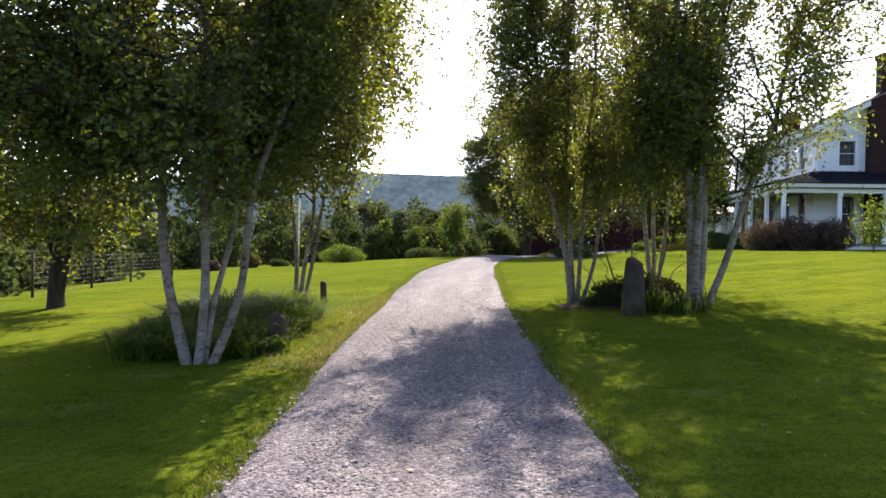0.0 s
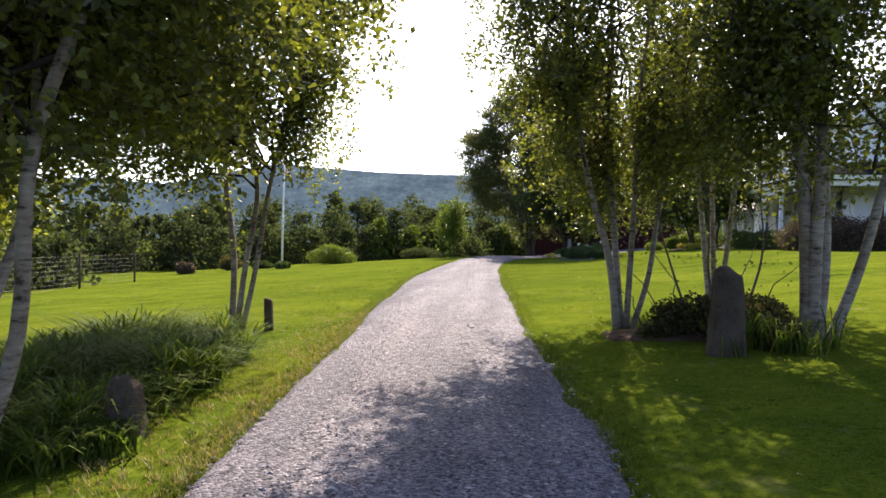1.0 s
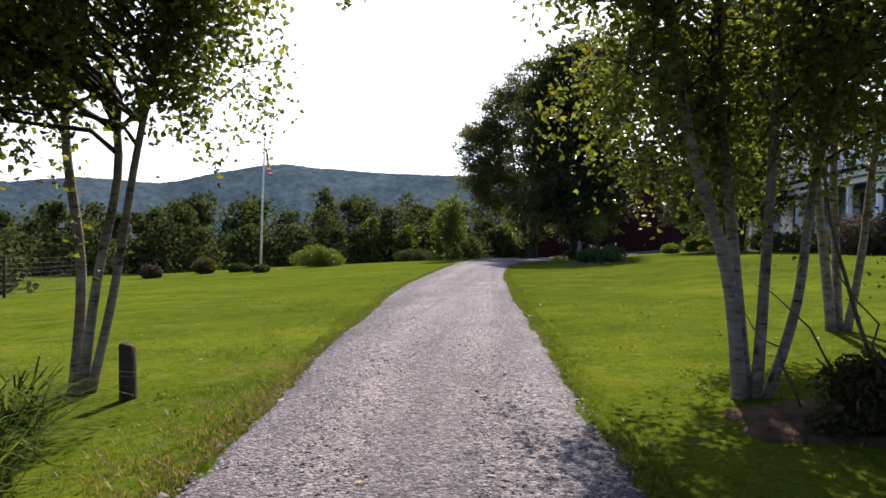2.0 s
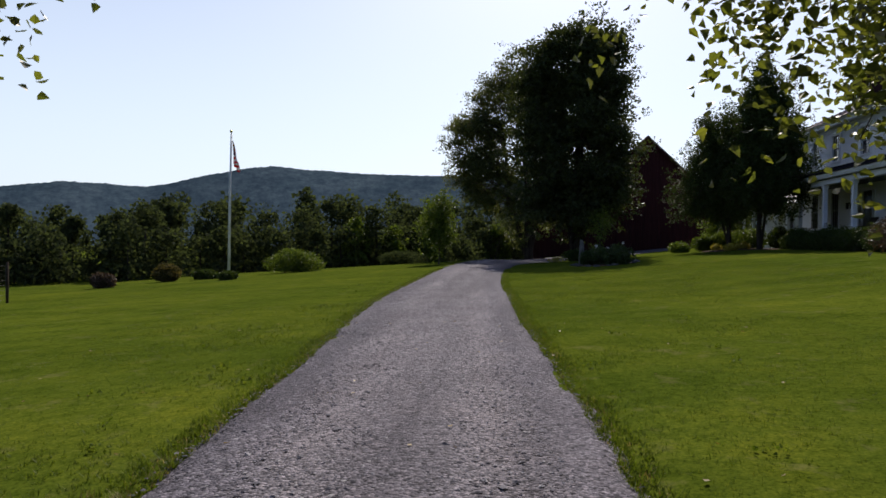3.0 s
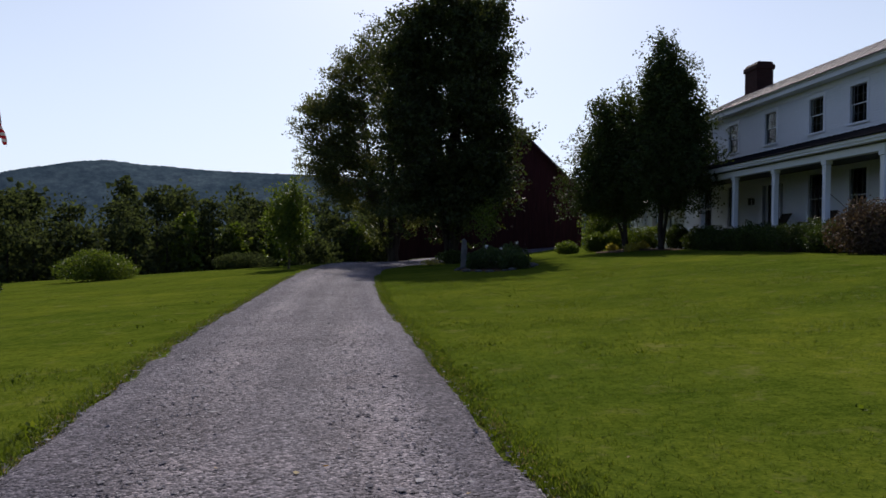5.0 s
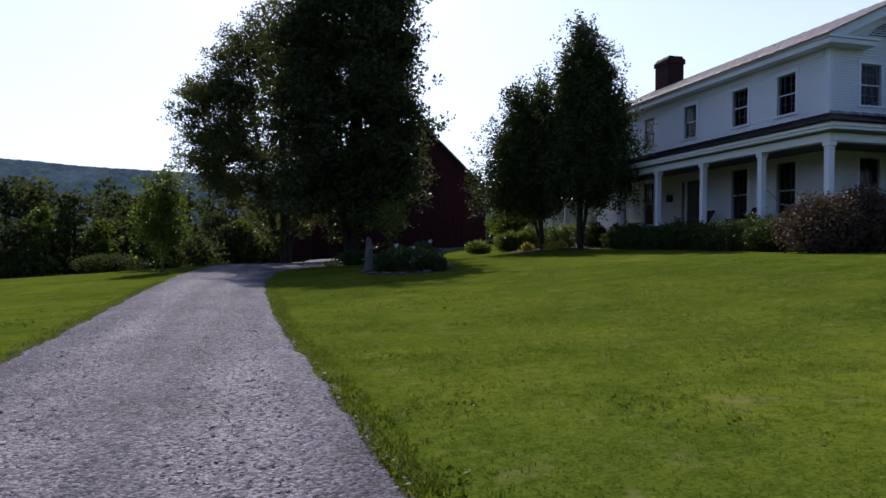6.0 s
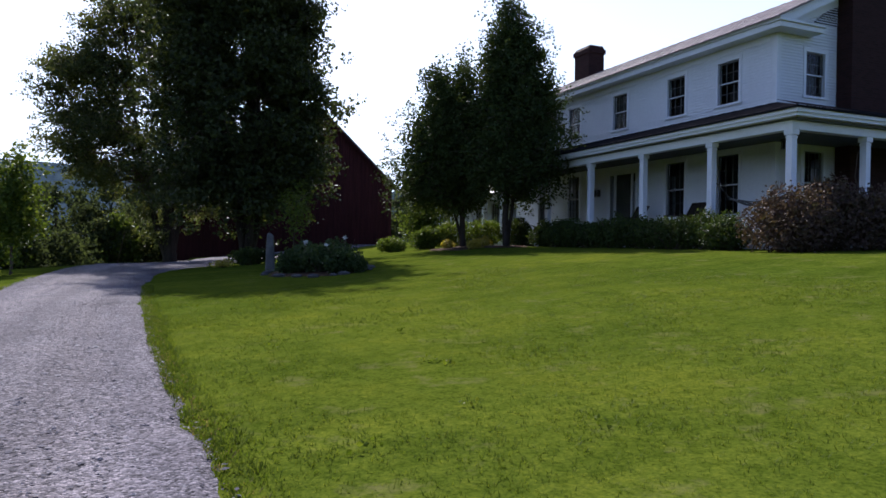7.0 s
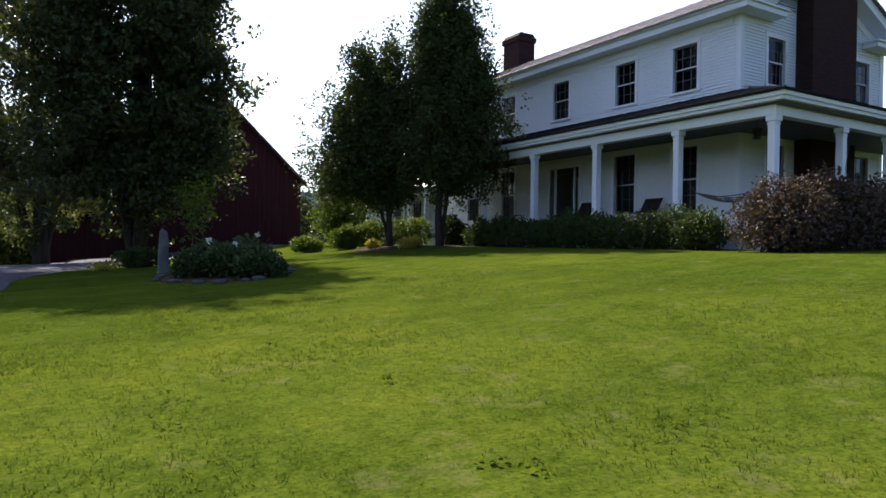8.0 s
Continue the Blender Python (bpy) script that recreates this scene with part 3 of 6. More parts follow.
def tree(name, label, stems, blobs, bark, leaves, branches, sprays, per, size, spread=(0.22, 0.22, 0.3), hang=0.4, group="", limb=0.02, shell=0.5, twig=None, category="tree", low=0.0, reach=1.05, start=0.35, ovate=False):
    """stems: (base x, y, tip x, y, z, foot radius). Limbs run from the stems to points of the crown and carry sprays of leaves."""
    x0, y0 = stems[0][0], stems[0][1]
    top = thing(name, label, category, group, at=(x0, y0, h(x0, y0)))
    paths = []
    for bx, by, tx, ty, tz, r in stems:
        base = np.array((bx, by, h(bx, by) - 0.12))
        p = curve_between(base, (tx, ty, tz), 0.0, 9, 0.02)
        t = np.linspace(0, 1, 40)
        p = np.stack([np.interp(t, np.linspace(0, 1, 9), p[:, k]) for k in range(3)], 1)
        for _ in range(4):
            p[1:-1] = (p[:-2] + 2 * p[1:-1] + p[2:]) / 4
        p[:, :2] += (np.array((tx - bx, ty - by))) * (1 - (1 - t) ** 1.6 - t)[:, None]
        p[:, :2] += 0.05 * np.minimum(1, t[:, None] * 3) * np.sin(t[:, None] * 8 + np.array((bx * 5 + tx, by * 7 + ty)))
        rad = r * (1 - 0.85 * t) + r * 0.3 * np.exp(-t * 45)
        s = Soup().tube(p, rad, 10)
        part("stem", s, bark, top, smooth=True)
        paths.append((p, rad))
    ends = in_blobs(branches, blobs, shell)
    limbs, cl = Soup(), []
    for e in ends:
        near_p, near_r = min(paths, key=lambda q: np.min(np.linalg.norm(q[0][:, :2] - e[:2], axis=1)) + rng.uniform(0, 0.8))
        lo = max(2, int(len(near_p) * 0.25))
        want = e[2] - 0.45 * np.linalg.norm(near_p[-1, :2] - e[:2])
        k = int(np.clip(np.argmin(np.abs(near_p[:, 2] - want)), lo, len(near_p) - 1))
        if k == lo:
            k = min(len(near_p) - 2, lo + int(rng.integers(0, 13)))
        c = curve_between(near_p[k], e, 0.10, 7, 0.25)
        r0 = min(limb * (0.5 + 0.35 * np.linalg.norm(e - near_p[k])), near_r[k] * 0.7)
        limbs.tube(c, np.linspace(r0, r0 * 0.18, 7), 4)
        for _ in range(sprays):
            u = rng.uniform(start, reach)
            q = c[min(6, int(u * 6))] + rng.normal(size=3) * np.array(spread) * 1.1
            tip = q + rng.normal(size=3) * 0.12 + np.array((0, 0, -hang * rng.uniform(0.2, 0.9)))
            cl.append((q, tip))
    part("branching", limbs, twig or TWIG, top, smooth=True)
    q, tip = np.array([c[0] for c in cl]), np.array([c[1] for c in cl])
    u = rng.uniform(0, 1, (len(cl), per, 1))
    pts = q[:, None] + (tip - q)[:, None] * u + rng.normal(size=(len(cl), per, 3)) * np.array(spread) * 0.45
    pts = pts.reshape(-1, 3)
    pts = pts[pts[:, 2] > top.location[2] + low * (0.95 + 0.22 * np.sin(pts[:, 0] * 2.3 + 1) + 0.2 * np.sin(pts[:, 1] * 2.9) + rng.normal(size=len(pts)) * 0.06)]
    s = Soup()
    leaf_soup(s, pts, size, hang=min(0.8, hang), ovate=ovate)
    part("crown", s, leaves, top)
    return top


def bush(name, label, x, y, rx, ry, height, leaves, count, size, lumps=7, category="bush", group="", base=None, turn=0.0, twigs=True, lift=0.0):
    """A mound of leaves on short stems, with a lumpy outline."""
    z0 = h(x, y) if base is None else base
    top = thing(name, label, category, group, at=(x, y, z0))
    blobs = []
    for _ in range(lumps):
        a, r = rng.uniform(0, 2 * np.pi), rng.uniform(0, 0.62)
        hh = height * rng.uniform(0.75, 1.05) * (1 - 0.35 * r)
        ux, uy = math.cos(a) * r * rx, math.sin(a) * r * ry
        blobs.append((x + ux * math.cos(turn) - uy * math.sin(turn), y + ux * math.sin(turn) + uy * math.cos(turn), z0 + lift + hh * 0.5, rx * 0.48, ry * 0.48, hh * 0.52, 1))
    pts = in_blobs(count, blobs, 0.7)
    pts = pts[pts[:, 2] > z0 + 0.02]
    s = Soup()
    leaf_soup(s, pts, size)
    part("foliage", s, leaves, top)
    if twigs:
        s = Soup()
        for b in blobs:
            for _ in range(2):
                e = np.array(b[:3]) + rng.normal(size=3) * np.array(b[3:6]) * 0.5
                s.tube(curve_between((x + rng.normal() * rx * 0.2, y + rng.normal() * ry * 0.2, z0 - 0.05), e, 0.0, 5, 0.1), np.linspace(0.018, 0.006, 5), 4)
        part("stem", s, TWIG, top, smooth=True)
    return top


def tuft_stuff(name, label, spots, length, material, per=14, width=0.012, lean=0.5, category="grass"):
    """Arching grass blades of three joints."""
    spots = np.asarray(spots)
    k = len(spots) * per
    root = np.repeat(spots, per, axis=0) + np.column_stack([rng.normal(size=(k, 2)) * 0.05, np.zeros(k)])
    a = rng.uniform(0, 2 * np.pi, k)
    patch = np.repeat(np.array([0.9 + 1.0 * noise.noise((a_ * 1.1, b_ * 1.1, 4.0)) for a_, b_, _ in spots]), per)
    L = length * rng.uniform(0.4, 1.25, k) * patch
    out = np.stack([np.cos(a), np.sin(a), np.zeros(k)], 1) * (lean * L * rng.uniform(0.3, 1.4, k))[:, None]
    side = np.stack([-np.sin(a), np.cos(a), np.zeros(k)], 1) * width
    upv = np.array([0, 0, 1.0]) * L[:, None]
    m1, m2 = root + out * 0.3 + upv * 0.55, root + out * 0.75 + upv * 0.85
    tip = root + out * 1.3 + upv * 0.8
    v = np.stack([root - side, root + side, m1 - side, m1 + side, m2 - side * 0.7, m2 + side * 0.7, tip], 1).reshape(-1, 3)
    b = np.arange(k)[:, None] * 7
    s = Soup()
    s.add(v, np.vstack([b + np.array([[0, 1, 3, 2]]), b + np.array([[2, 3, 5, 4]])]))
    s.f.append((b + np.array([[4, 5, 6]])))
    s.m.append(np.zeros(k))
    return tagged(part(name, s, material), label, category, kind="stuff")


# ---- house ----
FRONT_X, GABLE_Y, FAR_Y, BACK_X, RIDGE_X = 15.25, 40.5, 55.5, 22.35, 18.8
WALL_FOOT, WALL_TOP, EAVE_Z, RIDGE_Z, EAVE_X = 0.6, 6.87, 7.2, 9.12, 14.78
PORCH_Z, BEAM_Z, PORCH_X, PORCH_Y, PORCH_EDGE_Z, PORCH_WALL_Z = 1.05, 3.52, 12.45, 37.47, 3.98, 4.82


def place(axis, plane, u, out, z):
    """A point u along a wall, out metres in front of it; axis is the wall's normal."""
    return (plane - out, u, z) if axis == "x" else (u, plane - out, z)


def wall_box(soup, axis, plane, u0, u1, z0, z1, out0, out1, slot=0):
    a, b = place(axis, plane, u0, out0, z0), place(axis, plane, u1, out1, z1)
    soup.box(*[min(p, q) for p, q in zip(a, b)], *[max(p, q) for p, q in zip(a, b)], slot)


def gaps_left(u0, u1, z0, z1, holes):
    """The stretches of u0..u1 that no hole covers between z0 and z1."""
    cuts = sorted((a, b) for a, b, c, d in holes if c < z1 - 0.005 and d > z0 + 0.005)
    out, at = [], u0
    for a, b in cuts:
        if a > at:
            out.append((at, min(a, u1)))
        at = max(at, b)
    if at < u1:
        out.append((at, u1))
    return out


def clapboards(soup, axis, plane, u0, u1, z0, z1, holes, limits=None, row=0.088):
    z = z0
    while z < z1 - 0.01:
        t = min(z + row, z1)
        a, b = (u0, u1) if limits is None else limits((z + t) / 2)
        for p, q in gaps_left(max(a, u0), min(b, u1), z, t, holes):
            if q - p > 0.02:
                v = [place(axis, plane, p, 0.006, z), place(axis, plane, q, 0.006, z), place(axis, plane, q, 0.036, z), place(axis, plane, p, 0.036, z), place(axis, plane, p, 0.007, t), place(axis, plane, q, 0.007, t)]
                soup.add(v, [(0, 1, 2, 3), (3, 2, 5, 4)])
        z = t


def sheathing(soup, axis, plane, u0, u1, z0, z1, holes, limits=None):
    cuts = sorted({z0, z1, *[z for hh in holes for z in hh[2:] if z0 < z < z1]})
    if limits is not None:
        cuts = sorted({*cuts, *np.arange(z0, z1, 0.15)})
    for c, d in zip(cuts, cuts[1:]):
        a, b = (u0, u1) if limits is None else limits(d)
        for p, q in gaps_left(max(a, u0), min(b, u1), c, d, holes):
            wall_box(soup, axis, plane, p, q, c, d, 0.0, -0.14)


def window(parent, axis, plane, u0, u1, z0, z1, bars=(3, 2)):
    """A double-hung sash window in white casing."""
    s = Soup()
    for a, b, c, d, o in ((u0 - 0.11, u0, z0, z1, 0.045), (u1, u1 + 0.11, z0, z1, 0.045), (u0 - 0.13, u1 + 0.13, z1, z1 + 0.14, 0.05), (u0 - 0.14, u1 + 0.14, z0 - 0.07, z0, 0.08)):
        wall_box(s, axis, plane, a, b, c, d, o, -0.02)
    w = bevelled(part("window", s, TRIM, parent, "white-painted window casing with sill"), 0.006, 1)
    mid = (z0 + z1) / 2
    for lo, hi, back in ((mid - 0.02, z1, 0.03), (z0, mid + 0.02, 0.06)):
        s = Soup()
        e = 0.045
        for a, b, c, d in ((u0, u0 + e, lo, hi), (u1 - e, u1, lo, hi), (u0 + e, u1 - e, lo, lo + e), (u0 + e, u1 - e, hi - e, hi)):
            wall_box(s, axis, plane, a, b, c, d, -back, -back - 0.03)
        for k in range(1, bars[0]):
            x = u0 + (u1 - u0) * k / bars[0]
            wall_box(s, axis, plane, x - 0.008, x + 0.008, lo + e, hi - e, -back - 0.004, -back - 0.024)
        for k in range(1, bars[1]):
            z = lo + (hi - lo) * k / bars[1]
            wall_box(s, axis, plane, u0 + e, u1 - e, z - 0.008, z + 0.008, -back - 0.005, -back - 0.023)
        part("sash", s, SASH, w, "dark grey narrow sash bars")
        s = Soup()
        wall_box(s, axis, plane, u0 + e - 0.01, u1 - e + 0.01, lo + e - 0.01, hi - e + 0.01, -back - 0.012, -back - 0.017)
        p = part("pane", s, GLASS, w, "dark reflecting window glass")
    s = Soup()
    wall_box(s, axis, plane, u0, u1, mid - 0.014, mid + 0.014, -0.028, -0.058)
    part("meeting_rail", s, TRIM, w)
    # near-black sheet behind the sashes, in place of the room's shade
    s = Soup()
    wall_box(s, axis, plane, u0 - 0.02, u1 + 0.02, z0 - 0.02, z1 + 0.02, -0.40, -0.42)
    part("dark_sheet", s, DARK, w, "dark sheet standing in for the unlit room")
    return w


SASH = surface("sash_dark_grey", (0.10, 0.105, 0.115), (0.14, 0.145, 0.155), 2, 20, 0.6, 0, grain=0.1)
house = thing("farmhouse", "two-storey white clapboard farmhouse with wraparound porch", "house", at=(19, 48, 0.6))
FRONT_UP = [(41.85, 42.68), (44.14, 44.97), (47.17, 48.0), (50.22, 51.03), (52.6, 53.42)]
FRONT_LOW = [(41.8, 42.65), (44.1, 44.97), (50.2, 51.02), (52.6, 53.42)]
front_holes = [(a, b, 5.14, 6.45) for a, b in FRONT_UP]
front_holes += [(a, b, 1.7, 3.55) for a, b in FRONT_LOW] + [(46.6, 48.1, PORCH_Z, 3.4)]
gable_holes = [(16.4, 17.18, 5.17, 6.46), (20.75, 21.55, 5.17, 6.46), (16.4, 17.18, 1.7, 3.55), (20.75, 21.55, 1.7, 3.55)]


def rake(z):
    """The gable wall's reach at height z."""
    if z <= WALL_TOP:
        return FRONT_X, BACK_X
    r = max(0, z - WALL_TOP - 0.17) * (RIDGE_X - EAVE_X) / (RIDGE_Z - EAVE_Z)
    return FRONT_X + r, 2 * RIDGE_X - FRONT_X - r


s = Soup()
clapboards(s, "x", FRONT_X, GABLE_Y, FAR_Y, WALL_FOOT + 0.3, WALL_TOP, front_holes)
part("front_siding", s, PAINT, house, "white-painted horizontal clapboards")
s = Soup()
sheathing(s, "x", FRONT_X, GABLE_Y + 0.14, FAR_Y - 0.14, WALL_FOOT, WALL_TOP, front_holes)
part("front_wall", s, PAINT, house)
s = Soup()
clapboards(s, "y", GABLE_Y, FRONT_X, BACK_X, WALL_FOOT + 0.3, RIDGE_Z - 0.35, gable_holes, rake)
part("gable_siding", s, PAINT, house, "white-painted horizontal clapboards")
s = Soup()
sheathing(s, "y", GABLE_Y, FRONT_X, BACK_X, WALL_FOOT, RIDGE_Z - 0.35, gable_holes, rake)
part("gable_wall", s, PAINT, house)
s = Soup().box(FRONT_X, FAR_Y - 0.14, WALL_FOOT, BACK_X, FAR_Y, WALL_TOP)
s.prism([(FRONT_X, WALL_TOP), (BACK_X, WALL_TOP), (RIDGE_X, RIDGE_Z - 0.35)], "y", FAR_Y - 0.14, FAR_Y)
part("far_wall", s, PAINT, house)
part("back_wall", Soup().box(BACK_X - 0.14, GABLE_Y + 0.14, WALL_FOOT, BACK_X, FAR_Y - 0.14, WALL_TOP), PAINT, house)
# indoor floors take the same near-black as the rooms' gloom
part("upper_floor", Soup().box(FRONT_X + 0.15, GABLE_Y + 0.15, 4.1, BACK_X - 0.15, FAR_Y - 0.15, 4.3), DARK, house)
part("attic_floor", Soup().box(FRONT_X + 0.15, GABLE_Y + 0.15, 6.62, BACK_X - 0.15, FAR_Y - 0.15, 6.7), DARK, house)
for a, b in ((FRONT_X - 0.042, GABLE_Y - 0.042),):
    s = Soup().box(a, b, WALL_FOOT + 0.3, a + 0.042, b + 0.15, WALL_TOP)
    s.box(a + 0.042, b, WALL_FOOT + 0.3, a + 0.15, b + 0.042, WALL_TOP)
    part("corner_board", s, TRIM, house)
part("corner_board", Soup().box(BACK_X - 0.2, GABLE_Y - 0.042, WALL_FOOT + 0.3, BACK_X + 0.03, GABLE_Y, WALL_TOP), TRIM, house)
part("corner_board", Soup().box(FRONT_X - 0.042, FAR_Y - 0.2, WALL_FOOT + 0.3, FRONT_X, FAR_Y + 0.03, WALL_TOP), TRIM, house)
part("frieze", Soup().box(FRONT_X - 0.045, GABLE_Y + 0.2, WALL_TOP - 0.2, FRONT_X - 0.004, FAR_Y - 0.2, WALL_TOP), TRIM, house)
# eave box, cornice return, rake boards
part("eave_soffit", Soup().box(EAVE_X, GABLE_Y - 0.5, WALL_TOP, FRONT_X + 0.1, FAR_Y + 0.4, WALL_TOP + 0.06), TRIM, house)
part("eave_fascia", Soup().box(EAVE_X, GABLE_Y - 0.5, WALL_TOP + 0.06, EAVE_X + 0.05, FAR_Y + 0.4, EAVE_Z - 0.06), TRIM, house)
s = Soup().box(EAVE_X - 0.06, GABLE_Y - 0.56, EAVE_Z - 0.16, EAVE_X, FAR_Y + 0.45, EAVE_Z - 0.05)
part("eave_end", Soup().box(EAVE_X + 0.052, GABLE_Y - 0.49, WALL_TOP + 0.062, FRONT_X + 0.3, GABLE_Y - 0.045, EAVE_Z - 0.07), TRIM, house)
bevelled(part("gutter", s, TRIM, house, "white moulded gutter along the eave"), 0.012, 1)
for sx in (0, 1):
    a, b = (EAVE_X, 16.5) if sx == 0 else (2 * RIDGE_X - 16.5, 2 * RIDGE_X - EAVE_X)
    a, b = a - 0.006, b + 0.006
    s = Soup().box(a, GABLE_Y - 0.507, WALL_TOP - 0.005, b, GABLE_Y - 0.046, WALL_TOP + 0.14)
    s.box(a - 0.05, GABLE_Y - 0.566, WALL_TOP + 0.14, b + 0.05, GABLE_Y - 0.046, WALL_TOP + 0.2)
    bevelled(part("cornice_return", s, TRIM, house), 0.012, 1)
    s = Soup()
    e, r = (EAVE_X, RIDGE_X) if sx == 0 else (2 * RIDGE_X - EAVE_X, RIDGE_X)
    s.prism([(e, EAVE_Z - 0.06), (r, RIDGE_Z - 0.06), (r, RIDGE_Z - 0.36), (e, EAVE_Z - 0.34)], "y", GABLE_Y - 0.50, GABLE_Y - 0.44)
    s.prism([(e, EAVE_Z - 0.30), (r, RIDGE_Z - 0.32), (r, RIDGE_Z - 0.36), (e, EAVE_Z - 0.34)], "y", GABLE_Y - 0.44, GABLE_Y)
    s.prism([(e, EAVE_Z - 0.34), (r, RIDGE_Z - 0.36), (r, RIDGE_Z - 0.64), (e + (0.6 if sx == 0 else -0.6), EAVE_Z - 0.32)], "y", GABLE_Y - 0.05, GABLE_Y - 0.03)
    part("rake_board", s, TRIM, house, "white raking cornice board")
for sgn in (0, 1):
    e = EAVE_X - 0.12 if sgn == 0 else 2 * RIDGE_X - EAVE_X + 0.12
    ez = EAVE_Z - 0.06
    s = Soup().prism([(e, ez), (RIDGE_X, RIDGE_Z), (RIDGE_X, RIDGE_Z - 0.06), (e, ez - 0.05)], "y", GABLE_Y - 0.6, FAR_Y + 0.5)
    roof = part("roof", s, ROOF, house, "weathered grey standing-seam roof")
    steps = 30
    for k in range(steps):
        y = GABLE_Y - 0.55 + k * (FAR_Y - GABLE_Y + 1.0) / (steps - 1)
        part("seam", Soup().prism([(e, ez + 0.018), (RIDGE_X, RIDGE_Z + 0.018), (RIDGE_X, RIDGE_Z + 0.001), (e, ez + 0.001)], "y", y, y + 0.025), ROOF, roof)
for a, b in FRONT_UP:
    window(house, "x", FRONT_X, a, b, 5.14, 6.45)
for a, b in FRONT_LOW:
    window(house, "x", FRONT_X, a, b, 1.7, 3.55)
for a, b, c, d in gable_holes:
    window(house, "y", GABLE_Y, a, b, c, d)
# front door with sidelights
s = Soup()
for a, b, c, d, o in ((46.45, 46.6, PORCH_Z, 3.4, 0.05), (48.1, 48.25, PORCH_Z, 3.4, 0.05), (46.4, 48.3, 3.4, 3.58, 0.06), (46.82, 46.88, PORCH_Z, 3.4, 0.02), (47.82, 47.88, PORCH_Z, 3.4, 0.02)):
    wall_box(s, "x", FRONT_X, a, b, c, d, o, -0.06)
door = part("front_door", s, TRIM, house, "white door casing with narrow sidelights")
s = Soup()
wall_box(s, "x", FRONT_X, 46.88, 47.82, PORCH_Z, 3.4, -0.05, -0.09)
part("door_leaf", s, IRON, door, "dark green-black panelled door")
s = Soup()
wall_box(s, "x", FRONT_X, 47.03, 47.67, 2.0, 3.2, -0.035, -0.045)
part("pane", s, GLASS, door, "glazed door light")
for a, b in ((46.6, 46.82), (47.88, 48.1)):
    s = Soup()
    wall_box(s, "x", FRONT_X, a, b, PORCH_Z, 3.4, -0.05, -0.06)
    part("sidelight", s, GLASS, door)
    # same dark sheet behind the sidelight, for the unlit hall
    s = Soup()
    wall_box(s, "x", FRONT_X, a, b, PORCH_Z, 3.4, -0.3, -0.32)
    part("dark_sheet", s, DARK, door)
# louvred gable vent beside the chimney
s = Soup()
for k in range(9):
    z = 7.38 + k * 0.075
    a, b = 16.75 + k * 0.095, 17.66
    s.add([(a, GABLE_Y - 0.06, z), (b, GABLE_Y - 0.06, z), (b, GABLE_Y - 0.01, z + 0.055), (a, GABLE_Y - 0.01, z + 0.055)], [(0, 1, 2, 3)])
    s.add([(a, GABLE_Y - 0.06, z - 0.01), (b, GABLE_Y - 0.06, z - 0.01), (b, GABLE_Y - 0.06, z), (a, GABLE_Y - 0.06, z)], [(0, 1, 2, 3)])
v = part("gable_vent", s, TRIM, house, "triangular white louvred vent")
# near-black plate stands in for the dark behind the slats
o = [(16.66, 7.35), (17.67, 7.35), (17.67, 8.12)]
part("dark_backing", Soup().prism(o, "y", GABLE_Y - 0.032, GABLE_Y - 0.028), IRON, v)
# chimneys
s = Soup().box(17.68, GABLE_Y - 0.52, WALL_FOOT - 0.2, 19.9, GABLE_Y - 0.002, 8.55)
s.prism([(17.68, 8.55), (19.9, 8.55), (19.45, 8.95), (18.15, 8.95)], "y", GABLE_Y - 0.52, GABLE_Y - 0.002)
s.box(18.15, GABLE_Y - 0.52, 8.95, 19.45, GABLE_Y + 0.15, 10.7)
s.box(18.09, GABLE_Y - 0.58, 10.7, 19.51, GABLE_Y + 0.21, 10.95)
bevelled(part("gable_chimney", s, BRICK, house, "broad dark brick chimney on the gable end"), 0.012, 1)
s = Soup().box(18.4, 54.2, 8.3, 19.3, 55.42, 10.1)
s.box(18.34, 54.14, 10.1, 19.36, 55.48, 10.34)
s.prism([(18.36, 10.34), (19.34, 10.34), (19.22, 10.5), (18.48, 10.5)], "y", 54.22, 55.4)
bevelled(part("ridge_chimney", s, BRICK, house, "square dark brick chimney on the ridge"), 0.015, 1)

# porch
s = Soup().box(12.75, 37.86, PORCH_Z - 0.12, FRONT_X - 0.03, FAR_Y, PORCH_Z)
s.box(FRONT_X - 0.03, 37.86, PORCH_Z - 0.12, BACK_X + 0.4, GABLE_Y - 0.03, PORCH_Z)
part("porch_floor", s, PORCH_FLOOR, house, "grey-painted porch floor")
s = Soup().box(12.85, 37.95, 0.2, 12.9, FAR_Y, PORCH_Z - 0.12).box(12.9, 37.95, 0.2, BACK_X + 0.4, 38.0, PORCH_Z - 0.12)
part("porch_skirt", s, TRIM, house)
s = Soup().box(12.68, 37.65, BEAM_Z + 0.22, FRONT_X - 0.03, FAR_Y, BEAM_Z + 0.26)
s.box(FRONT_X - 0.03, 37.65, BEAM_Z + 0.22, BACK_X + 0.4, GABLE_Y - 0.03, BEAM_Z + 0.26)
# ceiling shares the floor's dark grey, standing in for porch shade
part("porch_ceiling", s, PORCH_FLOOR, house, "board porch ceiling, coloured grey to deepen the shade")
s = Soup().box(12.73, 37.83, BEAM_Z, 12.97, FAR_Y, BEAM_Z + 0.22).box(12.97, 37.83, BEAM_Z, BACK_X + 0.4, 38.07, BEAM_Z + 0.22)
bevelled(part("porch_beam", s, TRIM, house), 0.01, 1)
part("fascia_board", Soup().box(PORCH_X + 0.05, PORCH_Y + 0.05, BEAM_Z + 0.262, PORCH_X + 0.1, FAR_Y + 0.2, PORCH_EDGE_Z - 0.04), TRIM, house)
